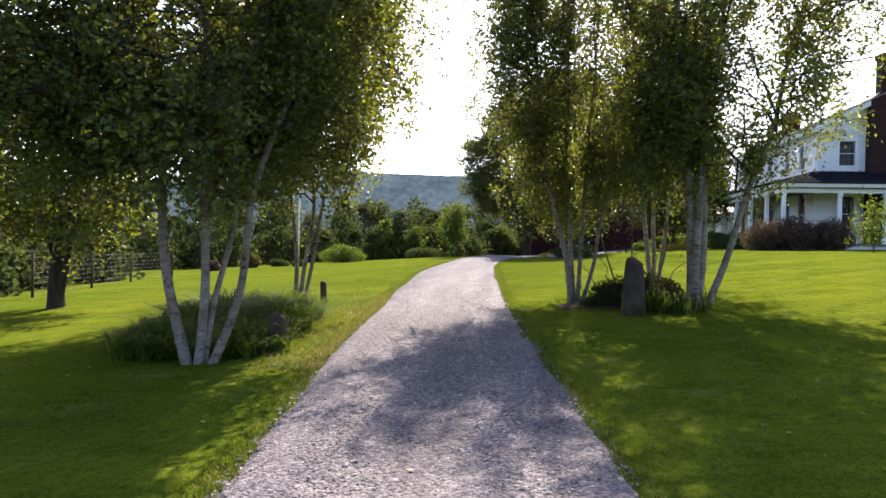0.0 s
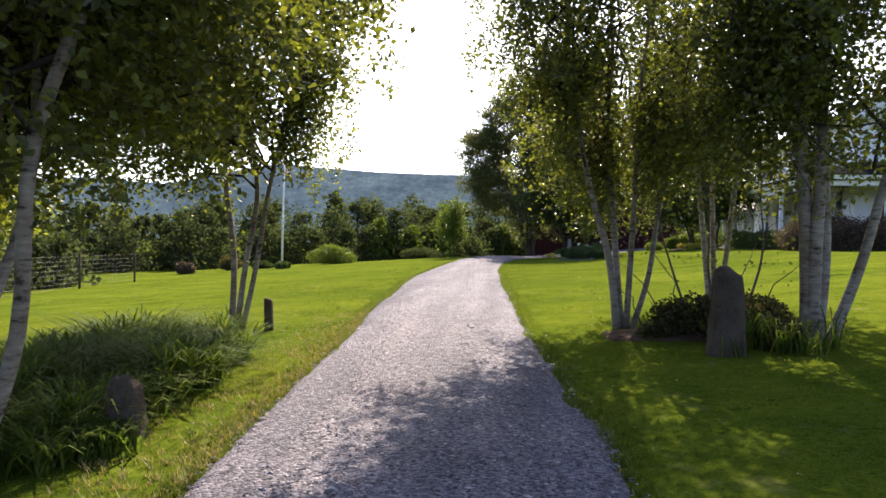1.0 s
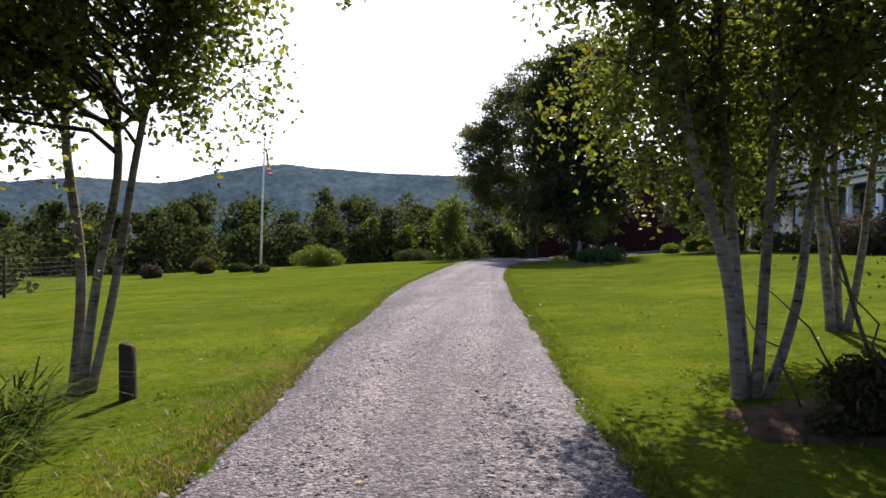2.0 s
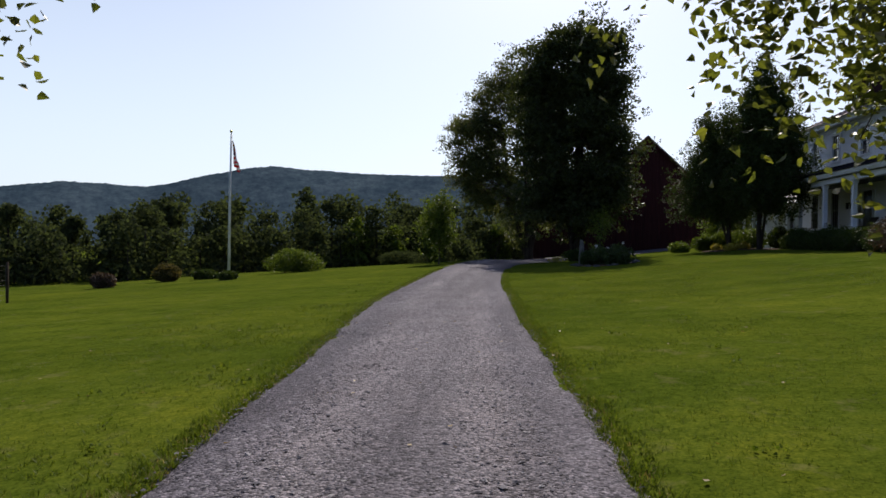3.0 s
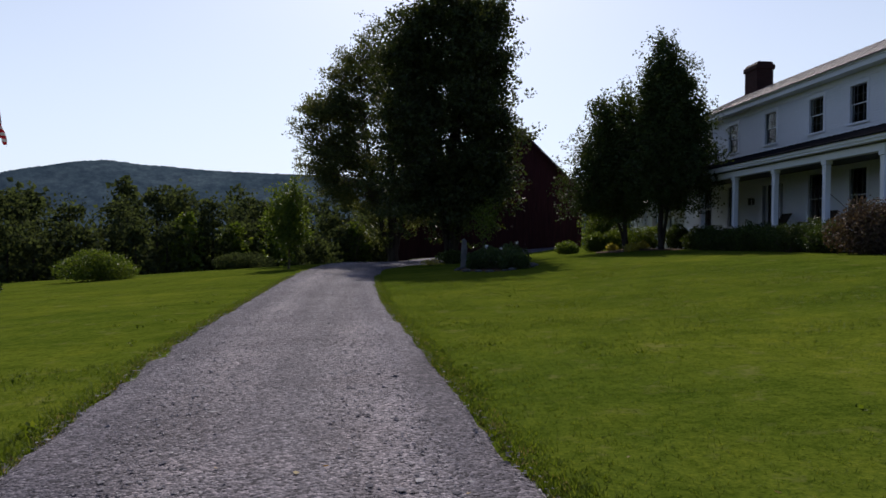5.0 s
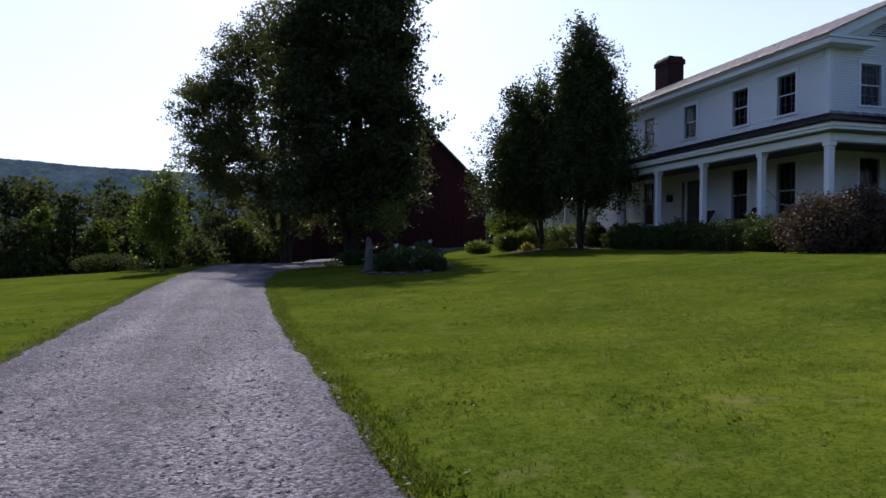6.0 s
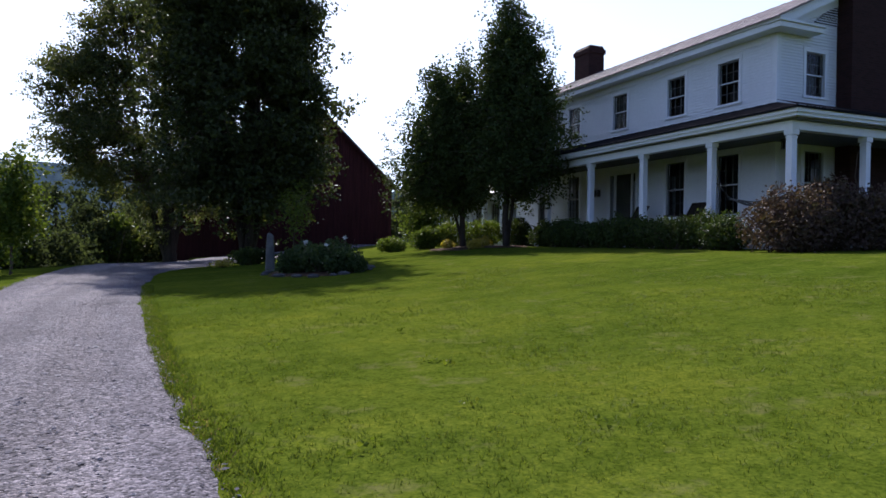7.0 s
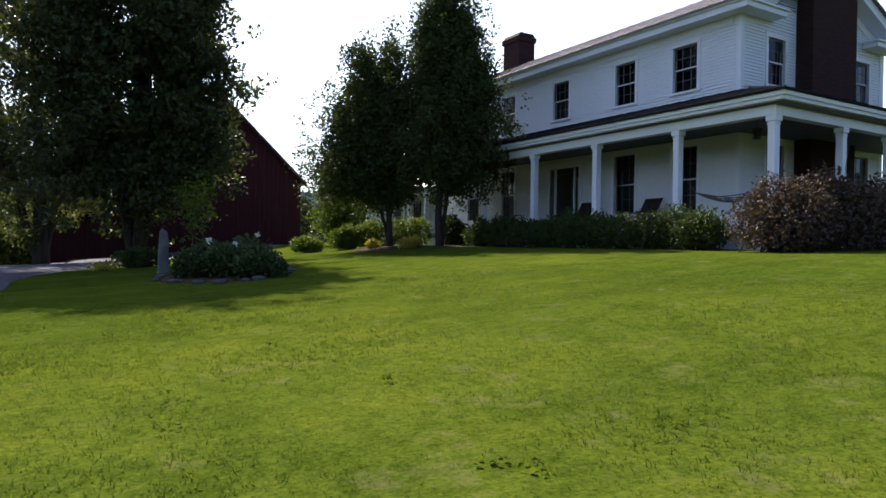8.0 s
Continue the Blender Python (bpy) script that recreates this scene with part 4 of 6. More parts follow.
part("fascia_board", Soup().box(PORCH_X + 0.1, PORCH_Y + 0.05, BEAM_Z + 0.262, BACK_X + 0.6, PORCH_Y + 0.1, PORCH_EDGE_Z - 0.04), TRIM, house)
part("crown_moulding", Soup().box(PORCH_X, PORCH_Y, PORCH_EDGE_Z - 0.12, PORCH_X + 0.048, FAR_Y + 0.22, PORCH_EDGE_Z - 0.03), TRIM, house)
part("crown_moulding", Soup().box(PORCH_X + 0.048, PORCH_Y, PORCH_EDGE_Z - 0.12, BACK_X + 0.62, PORCH_Y + 0.048, PORCH_EDGE_Z - 0.03), TRIM, house)
part("soffit", Soup().box(PORCH_X + 0.1, PORCH_Y + 0.1, BEAM_Z + 0.264, 12.73, FAR_Y + 0.2, BEAM_Z + 0.3), TRIM, house)
part("soffit", Soup().box(12.73, PORCH_Y + 0.1, BEAM_Z + 0.264, BACK_X + 0.6, 37.76, BEAM_Z + 0.3), TRIM, house)
s = Soup()
ox, oy, ze, zw = PORCH_X - 0.05, PORCH_Y - 0.05, PORCH_EDGE_Z - 0.03, PORCH_WALL_Z
wx, wy = FRONT_X - 0.03, GABLE_Y - 0.03
for dz in (0.0, 0.05):
    s.add([(ox, oy, ze + dz), (ox, FAR_Y + 0.3, ze + dz), (wx, FAR_Y + 0.3, zw + dz), (wx, wy, zw + dz)], [(0, 1, 2, 3)])
    s.add([(ox, oy, ze + dz), (wx, wy, zw + dz), (BACK_X + 0.7, wy, zw + dz), (BACK_X + 0.7, oy, ze + dz)], [(0, 1, 2, 3)])
s.add([(ox, oy, ze), (ox, FAR_Y + 0.3, ze), (ox, FAR_Y + 0.3, ze + 0.05), (ox, oy, ze + 0.05)], [(0, 1, 2, 3)])
s.add([(ox, oy, ze), (BACK_X + 0.7, oy, ze), (BACK_X + 0.7, oy, ze + 0.05), (ox, oy, ze + 0.05)], [(0, 1, 2, 3)])
porch_roof = part("porch_roof", s, DARK_ROOF, house, "dark standing-seam metal porch roof")
slope = (zw - ze) / (wx - ox)
for k in range(42):
    y = oy + 0.45 * k
    if y < FAR_Y:
        u = max(0.02, min(1, (y - oy) / (wy - oy)))
        x1 = ox + (wx - ox) * u
        z1 = ze + slope * (x1 - ox)
        part("seam", Soup().add([(ox, y, ze + 0.051), (ox, y + 0.03, ze + 0.051), (ox, y + 0.015, ze + 0.068), (x1, y, z1 + 0.051), (x1, y + 0.03, z1 + 0.051), (x1, y + 0.015, z1 + 0.068)], [(0, 2, 5, 3), (1, 4, 5, 2)]).add([(ox, y, ze + 0.051), (ox, y + 0.03, ze + 0.051), (ox, y + 0.015, ze + 0.068)], [(0, 1, 2)]), DARK_ROOF, porch_roof)
    x = ox + 0.45 * k
    if x < BACK_X + 0.6:
        u = max(0.02, min(1, (x - ox) / (wx - ox)))
        y1 = oy + (wy - oy) * u
        z1 = ze + slope * (y1 - oy)
        part("seam", Soup().add([(x, oy, ze + 0.051), (x + 0.03, oy, ze + 0.051), (x + 0.015, oy, ze + 0.068), (x, y1, z1 + 0.051), (x + 0.03, y1, z1 + 0.051), (x + 0.015, y1, z1 + 0.068)], [(0, 2, 5, 3), (1, 4, 5, 2)]).add([(x, oy, ze + 0.051), (x + 0.03, oy, ze + 0.051), (x + 0.015, oy, ze + 0.068)], [(0, 1, 2)]), DARK_ROOF, porch_roof)
for x, y in [(12.85, y) for y in (37.95, 40.47, 43.28, 46.03, 48.8, 51.5, 54.2)] + [(x, 37.95) for x in (15.46, 17.58, 19.8, 22.1)]:
    s = Soup().box(x - 0.088, y - 0.088, PORCH_Z + 0.2, x + 0.088, y + 0.088, BEAM_Z - 0.12)
    s.box(x - 0.115, y - 0.115, PORCH_Z, x + 0.115, y + 0.115, PORCH_Z + 0.2)
    s.box(x - 0.10, y - 0.10, BEAM_Z - 0.2, x + 0.10, y + 0.10, BEAM_Z - 0.15)
    s.box(x - 0.122, y - 0.122, BEAM_Z - 0.12, x + 0.122, y + 0.122, BEAM_Z)
    c = bevelled(part("porch_column", s, TRIM, house), 0.012, 2)
# one-storey ell behind, with its own small porch
ell = thing("house_ell", "white one-storey rear wing with a small post porch", "house", at=(17, 60, 0.5))
s = Soup()
ell_holes = [(58.0, 58.8, 1.5, 2.9), (60.2, 61.1, 0.85, 2.95), (62.4, 63.2, 1.5, 2.9)]
clapboards(s, "x", 16.8, FAR_Y + 0.02, 67.0, 0.5, 3.3, ell_holes)
sheathing(s, "x", 16.8, FAR_Y + 0.02, 67.0, 0.3, 3.3, ell_holes)
part("ell_wall", s, PAINT, ell)
for a, b, c, d in ell_holes:
    window(ell, "x", 16.8, a, b, c, d)
part("ell_back", Soup().box(21.5, FAR_Y + 0.02, 0.3, 21.6, 67, 3.3).box(16.8, 66.9, 0.3, 21.6, 67, 3.3), PAINT, ell)
part("ell_roof", Soup().prism([(15.1, 3.35), (19.2, 5.6), (23, 3.35), (23, 3.28), (19.2, 5.5), (15.1, 3.25)], "y", FAR_Y + 0.02, 67.4), ROOF, ell, "grey metal roof")
part("ell_porch_floor", Soup().box(15.2, FAR_Y + 0.02, 0.62, 16.78, 66.5, 0.75), PORCH_FLOOR, ell)
part("ell_porch_beam", Soup().box(15.3, FAR_Y + 0.02, 3.05, 15.48, 66.6, 3.27), TRIM, ell)
for y in (57.3, 59.4, 61.5, 63.6, 65.7):
    part("porch_post", Soup().box(15.31, y - 0.08, 0.75, 15.47, y + 0.08, 3.05), TRIM, ell)

# things on the porch
lantern = thing("porch_lantern", "small black iron lantern hung from the porch ceiling", "lamp", at=(14.1, 39.2, 3.3))
part("lantern_chain", Soup().tube([(14.1, 39.2, 3.74), (14.1, 39.2, 3.55)], 0.01, 5), IRON, lantern)
s = Soup().prism([(14.03, 39.13), (14.17, 39.13), (14.17, 39.27), (14.03, 39.27)], "z", 3.29, 3.31)
s.prism([(14.02, 39.12), (14.18, 39.12), (14.18, 39.28), (14.02, 39.28)], "z", 3.52, 3.55)
for dx in (14.035, 14.15):
    for dy in (39.135, 39.25):
        s.box(dx, dy, 3.31, dx + 0.015, dy + 0.015, 3.52)
part("lantern_frame", s, IRON, lantern)
part("lantern_glass", Soup().box(14.055, 39.155, 3.312, 14.145, 39.245, 3.518), DARK, lantern, "dark unlit lantern glass")


bracket = thing("wall_lantern", "small black iron lantern on the wall beside the front door", "lamp", at=(15.21, 48.75, 2.75))
part("bracket", Soup().box(15.12, 48.71, 2.62, 15.205, 48.79, 2.9).tube([(15.2, 48.75, 2.86), (15.08, 48.75, 2.94), (15.0, 48.75, 2.9)], 0.012, 5), IRON, bracket)
s = Soup().prism([(14.93, 48.68), (15.07, 48.68), (15.07, 48.82), (14.93, 48.82)], "z", 2.86, 2.89)
s.prism([(14.95, 48.7), (15.05, 48.7), (15.05, 48.8), (14.95, 48.8)], "z", 2.6, 2.62)
for dx in (14.945, 15.04):
    for dy in (48.695, 48.79):
        s.box(dx, dy, 2.62, dx + 0.012, dy + 0.012, 2.86)
part("lantern_frame", s, IRON, bracket)
part("lantern_glass", Soup().box(14.965, 48.715, 2.622, 15.035, 48.785, 2.858), DARK, bracket, "dark unlit lantern glass")


def porch_chair(x, y, turn):
    """A slatted lounge chair with a reclining back, facing the drive."""
    top = thing("porch_chair", "dark-stained reclining slatted porch chair", "chair", group="porch chairs", at=(x, y, PORCH_Z))
    s = Soup()
    for k in range(6):
        a = -0.3 + 0.11 * k
        s.box(x - 0.45, y + a, PORCH_Z + 0.38, x + 0.25, y + a + 0.08, PORCH_Z + 0.41)
    part("seat", s, BARK, top)
    s = Soup()
    for k in range(6):
        a = y - 0.3 + 0.11 * k
        s.add([(x + 0.2, a, PORCH_Z + 0.38), (x + 0.2, a + 0.08, PORCH_Z + 0.38), (x + 0.62, a + 0.08, PORCH_Z + 1.05), (x + 0.62, a, PORCH_Z + 1.05), (x + 0.23, a, PORCH_Z + 0.36), (x + 0.23, a + 0.08, PORCH_Z + 0.36), (x + 0.65, a + 0.08, PORCH_Z + 1.03), (x + 0.65, a, PORCH_Z + 1.03)], [(0, 1, 2, 3), (4, 7, 6, 5), (0, 3, 7, 4), (1, 5, 6, 2), (3, 2, 6, 7), (0, 4, 5, 1)])
    part("backrest", s, BARK, top)
    for dx in (-0.42, 0.2):
        for dy in (-0.3, 0.28):
            part("leg", Soup().box(x + dx, y + dy, PORCH_Z, x + dx + 0.05, y + dy + 0.05, PORCH_Z + 0.38), BARK, top)
    for dy in (-0.36, 0.3):
        part("armrest", Soup().box(x - 0.45, y + dy, PORCH_Z + 0.6, x + 0.4, y + dy + 0.09, PORCH_Z + 0.63).box(x - 0.42, y + dy + 0.02, PORCH_Z + 0.38, x - 0.37, y + dy + 0.07, PORCH_Z + 0.6), BARK, top)
    return top


porch_chair(14.15, 42.9, 0)
porch_chair(14.15, 45.6, 0)
hammock = thing("hammock", "pale rope hammock slung between porch posts", "hammock", at=(13.6, 40.6, PORCH_Z))
t = np.linspace(0, 1, 16)
s = Soup()
for w in np.linspace(-0.35, 0.35, 9):
    p = np.stack([13.5 + w * np.sin(np.pi * t) * 0.9, 38.35 + 2.1 * t, PORCH_Z + 1.0 - 0.28 * np.sin(np.pi * t) + 0.12 * (w / 0.35) ** 2 * np.sin(np.pi * t)], 1)
    s.tube(p, 0.012, 4)
part("netting", s, ROPE, hammock, "pale knotted cords")
for y in (38.35, 40.45):
    part("hanger_rope", Soup().tube([(13.5, y, PORCH_Z + 1.0), (13.2, y, PORCH_Z + 1.25), (12.95, 37.97 if y < 39 else 40.47, PORCH_Z + 1.45)], 0.012, 4), ROPE, hammock)

# ---- barn ----
barn = thing("barn", "large dark red board barn with a steep gable", "barn", at=(9.3, 82, h(9.3, 75)))
BX0, BX1, BY0, BY1, BEAVE, BAPEX, BFOOT = 4.6, 15.3, 74.5, 90.5, 4.95, 10.0, -0.7
for k in range(36):
    a, b = BX0 + k * (BX1 - BX0) / 36, BX0 + (k + 1) * (BX1 - BX0) / 36 - 0.012
    za, zb = [BAPEX - abs(u - (BX0 + BX1) / 2) * (BAPEX - BEAVE) / ((BX1 - BX0) / 2) for u in (a, b)]
    proud = BY0 - 0.004 * (k % 3)
    part("board", Soup().prism([(a, BFOOT), (b, BFOOT), (b, zb), (a, za)], "y", proud - 0.02, BY0 + 0.02), BARN_RED, barn)
s = Soup().prism([(BX0 + 0.02, BFOOT), (BX1 - 0.02, BFOOT), (BX1 - 0.02, BEAVE - 0.05), ((BX0 + BX1) / 2, BAPEX - 0.06), (BX0 + 0.02, BEAVE - 0.05)], "y", BY0 + 0.025, BY1)
part("barn_wall", s, BARN_RED, barn)
mx = (BX0 + BX1) / 2
for sgn in (-1, 1):
    e = mx + sgn * ((BX1 - BX0) / 2 + 0.35)
    ez = BEAVE - 0.33
    part("roof", Soup().prism([(mx, BAPEX + 0.12), (e, ez + 0.12), (e, ez), (mx, BAPEX)], "y", BY0 - 0.35, BY1 + 0.3), BARN_ROOF, barn, "dark barn roof")
    part("rake_board", Soup().prism([(mx, BAPEX - 0.004), (e, ez - 0.004), (e, ez - 0.22), (mx, BAPEX - 0.22)], "y", BY0 - 0.32, BY0 - 0.28), BARN_RED, barn)
barn_door = part("barn_door", Soup().box(7.98, BY0 - 0.046, -0.22, 11.86, BY0 - 0.03, 3.32), BARN_RED, barn, "closed red plank sliding door")
for z in (0.5, 2.7):
    part("rail", Soup().box(8.0, BY0 - 0.11, z, 11.84, BY0 - 0.091, z + 0.16), BARN_RED, barn_door)
for k in range(12):
    part("plank", Soup().box(8.0 + k * 0.32, BY0 - 0.09, -0.2, 8.0 + k * 0.32 + 0.31, BY0 - 0.05, 3.3), BARN_RED, barn_door)
lean = thing("barn_lean_to", "low red lean-to shed with a sloping roof", "shed", at=(2.2, 77, h(2.2, 75)))
s = Soup().box(0.0, 74.9, -1.0, 0.15, 83.5, 2.2).box(0.15, 83.3, -1.0, 4.57, 83.5, 3.4).box(0.15, 74.9, -1.0, 0.5, 75.0, 2.3).box(2.2, 74.9, -1.0, 2.4, 75.0, 2.9).box(4.2, 74.9, -1.0, 4.57, 75.0, 3.4)
s.prism([(0.15, 1.9), (4.57, 1.9), (4.57, 3.5), (0.15, 2.2)], "y", 74.9, 75.0)
part("wall", s, BARN_RED, lean)
part("door_leaf", Soup().box(0.52, 74.96, -0.7, 2.18, 74.99, 1.9), BARN_RED, lean, "closed board door")
part("door_leaf", Soup().box(2.42, 74.96, -0.7, 4.18, 74.99, 1.9), BARN_RED, lean, "closed board door")
part("roof", Soup().prism([(-0.4, 2.15), (4.58, 3.72), (4.58, 3.62), (-0.4, 2.05)], "y", 74.45, 83.7), BARN_ROOF, lean)

# ---- flagpole ----
pole_z = h(-15.2, 46.2)
pole = thing("flagpole", "tall white flagpole topped with a gold ball", "flagpole", at=(-15.2, 46.2, pole_z))
part("pole", Soup().tube([(-15.2, 46.2, pole_z - 0.1), (-15.18, 46.2, 2.5), (-15.13, 46.2, 6.1)], [0.075, 0.06, 0.035], 12), STEEL, pole, smooth=True)
s = Soup()
th = np.linspace(0.15, np.pi - 0.15, 8)
s.tube(np.stack([np.full(8, -15.13), np.full(8, 46.2), 6.16 - 0.075 * np.cos(th)], 1), 0.075 * np.sin(th), 12)
part("finial", s, BRASS, pole, "gilded ball finial", smooth=True)
part("halyard", Soup().tube([(-15.07, 46.16, 6.05), (-15.12, 46.13, -0.1)], 0.007, 4), STEEL, pole)
flag = thing("flag", "red, white and blue striped flag hanging limp", "flag", at=(-15.07, 46.18, 4.3))
s = Soup()
nu, nv = 26, 26
pts = np.zeros((nv + 1, nu + 1, 3))
for a in range(nv + 1):
    for b in range(nu + 1):
        v_, u_ = a / nv, b / nu
        # the hoist runs down the pole; the fly hangs down in folds
        spread_ = 0.07 + 0.30 * v_ * (1 - 0.3 * v_)
        pts[a, b] = (-15.04 + spread_ * u_ + 0.10 * v_ + 0.03 * math.sin(u_ * 10 + v_ * 5), 46.14 + 0.07 * math.sin(v_ * 9 + u_ * 7) * u_, 5.72 - v_ * 1.25 - 0.45 * u_ * (0.5 + v_ * 0.5) - 0.05 * math.sin(u_ * 12))
for a in range(nv):
    for b in range(nu):
        i0 = a * (nu + 1) + b
        canton = a < nv * 7 // 13 and b < nu * 2 // 5
        stripe = int(a * 13 / nv)
        s.f.append(np.array([[i0, i0 + 1, i0 + nu + 2, i0 + nu + 1]]))
        s.m.append(np.array([2 if canton else (0 if stripe % 2 == 0 else 1)]))
s.v.append(pts.reshape(-1, 3))
cloth = part("cloth", s, [FLAG_RED, FLAG_WHITE, FLAG_BLUE], flag, smooth=True)
solid = cloth.modifiers.new("thickness", "SOLIDIFY")
solid.thickness = 0.004

# ---- birches by the drive ----
def clump(x, y, leans, height, r):
    """Stems from one root: leans are (dx, dy) of the tips."""
    out = []
    for k, (dx, dy) in enumerate(leans):
        out.append((x + dx * 0.075, y + dy * 0.075, x + dx, y + dy, height * (1 - 0.06 * k), r * (1 - 0.09 * k)))
    return out


def birch(where, x, y, leans, height, r, blobs, branches, sprays, per=27, kind="multi-stemmed white-barked birch ", size=0.064, ovate=True, low=1.28):
    return tree("birch_tree", kind + where, clump(x, y, leans, height, r), blobs, BIRCH, BIRCH_LEAF, branches, sprays, per, size, group="birches by the drive", spread=(0.14, 0.14, 0.25), shell=0.45, low=low, start=0.45, ovate=ovate, twig=BARK)


rng = np.random.default_rng(101)
# last two crown masses: overhang placed mostly out of view to shade the lawn
birch("over long grass", -3.05, 8.98, [(-1.35, 0.3), (0.05, 0.2), (1.75, 0.1), (-0.5, 1.4), (0.45, 1.0)], 8.4, 0.060,
      [(-3.9, 9.2, 4.4, 2.9, 2.4, 3.4, 3), (-3.3, 8.0, 1.7, 1.7, 0.8, 0.9, 1.9), (-5.3, 8.1, 1.8, 1.7, 0.9, 1.1, 1.5), (-1.9, 9.5, 4.0, 1.3, 1.5, 2.3, 2.0), (-6.2, 9.0, 3.2, 2.2, 2.0, 2.4, 1.7), (-3.7, 9.0, 1.9, 2.5, 1.5, 0.9, 1.5), (-6.9, 8.6, 5.8, 2.0, 2.0, 2.6, 0.9), (-4.3, 11.9, 2.7, 1.2, 1.0, 1.5, 1.2), (-3.1, 12.2, 2.7, 0.9, 0.9, 1.3, 1.8), (-2.5, 9.5, 3.0, 1.3, 0.9, 1.2, 1.1), (-3.8, 9.2, 3.8, 1.6, 1.3, 2.0, 1.0), (-1.65, 9.6, 3.2, 0.85, 0.9, 1.2, 1.2), (-3.6, 12.2, 3.4, 1.2, 1.0, 1.2, 1.5), (-5.0, 9.0, 3.4, 1.3, 1.2, 2.2, 1.1), (-1.8, 12.0, 4.5, 1.2, 1.4, 1.1, 1.4), (-2.2, 12.5, 3.75, 1.3, 1.1, 0.9, 2.0)], 435, 12, 23, size=0.070, ovate=False, low=1.12)
rng = np.random.default_rng(102)
birch("beside the old fence post", -4.1, 15.12, [(-0.45, 0.3), (0.5, 0.3), (1.4, 0.1)], 8.3, 0.050,
      [(-3.9, 15.0, 5.0, 2.1, 1.9, 3.1, 3), (-2.9, 14.8, 4.9, 1.2, 1.3, 2.2, 1.2), (-2.5, 15.0, 3.1, 0.6, 0.8, 0.7, 0.35), (-2.75, 15.0, 2.4, 0.5, 0.7, 0.5, 0.22), (-5.4, 13.9, 2.6, 1.6, 1.45, 1.6, 2.2), (-4.5, 13.0, 2.8, 1.4, 1.0, 1.5, 1.4), (-3.2, 16.6, 2.3, 0.3, 0.3, 0.35, 0.08), (-4.0, 15.1, 7.2, 2.0, 1.9, 2.0, 0.8)], 215, 12, 22)
rng = np.random.default_rng(103)
# crown mass at z 7.0 is unseen, added to dapple the drive
birch("overhanging the drive", 1.48, 15.35, [(-1.1, 0.0), (-0.35, 0.6), (0.3, 0.1), (1.1, 0.3)], 7.9, 0.056,
      [(1.4, 15.3, 4.3, 1.85, 1.9, 2.6, 3), (0.15, 15.3, 4.5, 1.1, 1.4, 2.2, 0.9), (-0.35, 15.3, 3.9, 0.7, 0.9, 0.8, 0.3), (-0.3, 15.3, 5.4, 0.9, 1.0, 1.2, 0.6), (0.85, 15.4, 4.4, 0.9, 1.2, 2.0, 1.1), (1.0, 15.4, 7.0, 1.5, 1.4, 1.2, 0.7), (1.3, 15.3, 2.0, 1.5, 1.4, 0.95, 0.9), (0.6, 17.4, 2.6, 0.6, 0.4, 0.5, 0.35), (0.98, 15.9, 1.55, 0.42, 0.35, 0.75, 0.4)], 205, 12, 22)
rng = np.random.default_rng(104)
# crown mass at z 7.9 stands above view, put there to darken the lawn
birch("beside the granite post", 3.38, 13.88, [(-0.4, 0.3), (0.05, 0.2), (0.5, 0.4), (2.1, 0.6)], 9.8, 0.086,
      [(3.5, 13.8, 5.0, 2.1, 1.9, 3.8, 3.6), (3.8, 14.2, 7.9, 2.8, 2.4, 2.4, 3.2), (5.4, 14.6, 4.3, 1.3, 1.2, 1.7, 0.75), (6.5, 14.9, 5.2, 1.2, 1.1, 1.5, 0.5), (3.2, 13.7, 1.9, 1.65, 1.3, 0.8, 0.9), (2.5, 13.2, 5.2, 1.4, 1.2, 1.75, 0.7), (2.7, 13.3, 3.6, 1.15, 0.95, 1.1, 1.5), (2.9, 14.3, 2.3, 1.1, 0.9, 0.8, 0.8)], 280, 11, 23, size=0.072, ovate=False)
rng = np.random.default_rng(105)
# high mass at z 7.2 is out of view, added only for its shadow
birch("on the lawn", 3.5, 18.7, [(-0.8, 0.2), (0.2, 0.5), (0.9, -0.2)], 9.4, 0.060,
      [(3.3, 18.6, 4.9, 2.1, 1.9, 3.4, 3), (4.5, 18.6, 7.2, 1.9, 1.9, 1.8, 1.2), (1.75, 18.0, 1.7, 0.45, 0.5, 0.6, 0.3), (2.5, 18.3, 3.6, 1.2, 1.2, 1.9, 0.9), (2.0, 18.3, 2.7, 0.8, 0.6, 0.9, 1.2)], 185, 11, 22)
rng = np.random.default_rng(107)
tree("apple_tree", "broad old apple tree with a short dark trunk", [(-10.4, 16.4, -10.6, 16.6, 4.7, 0.20), (-10.4, 16.4, -9.6, 16.1, 3.9, 0.10), (-10.4, 16.4, -11.3, 16.7, 4.1, 0.10)],
     [(-10.7, 16.4, 3.0, 3.1, 2.9, 2.6, 3), (-8.6, 15.7, 2.3, 1.7, 1.7, 1.8, 1.2), (-12.3, 16.0, 2.7, 2.1, 2.0, 2.2, 1)], BARK, BIRCH_LEAF, 120, 14, 14, 0.12, hang=0.2)
rng = np.random.default_rng(108)
sapling = tree("sapling", "young sapling with bright yellow-green leaves on the lawn", [(14.0, 31.2, 14.1, 31.2, 2.6, 0.03)], [(14.05, 31.2, 2.0, 0.8, 0.75, 0.8, 1)], TWIG, PALE_LEAF, 16, 7, 12, 0.10, hang=0.15, limb=0.008)
# thin suckers and undergrowth by the granite post
rng = np.random.default_rng(221)
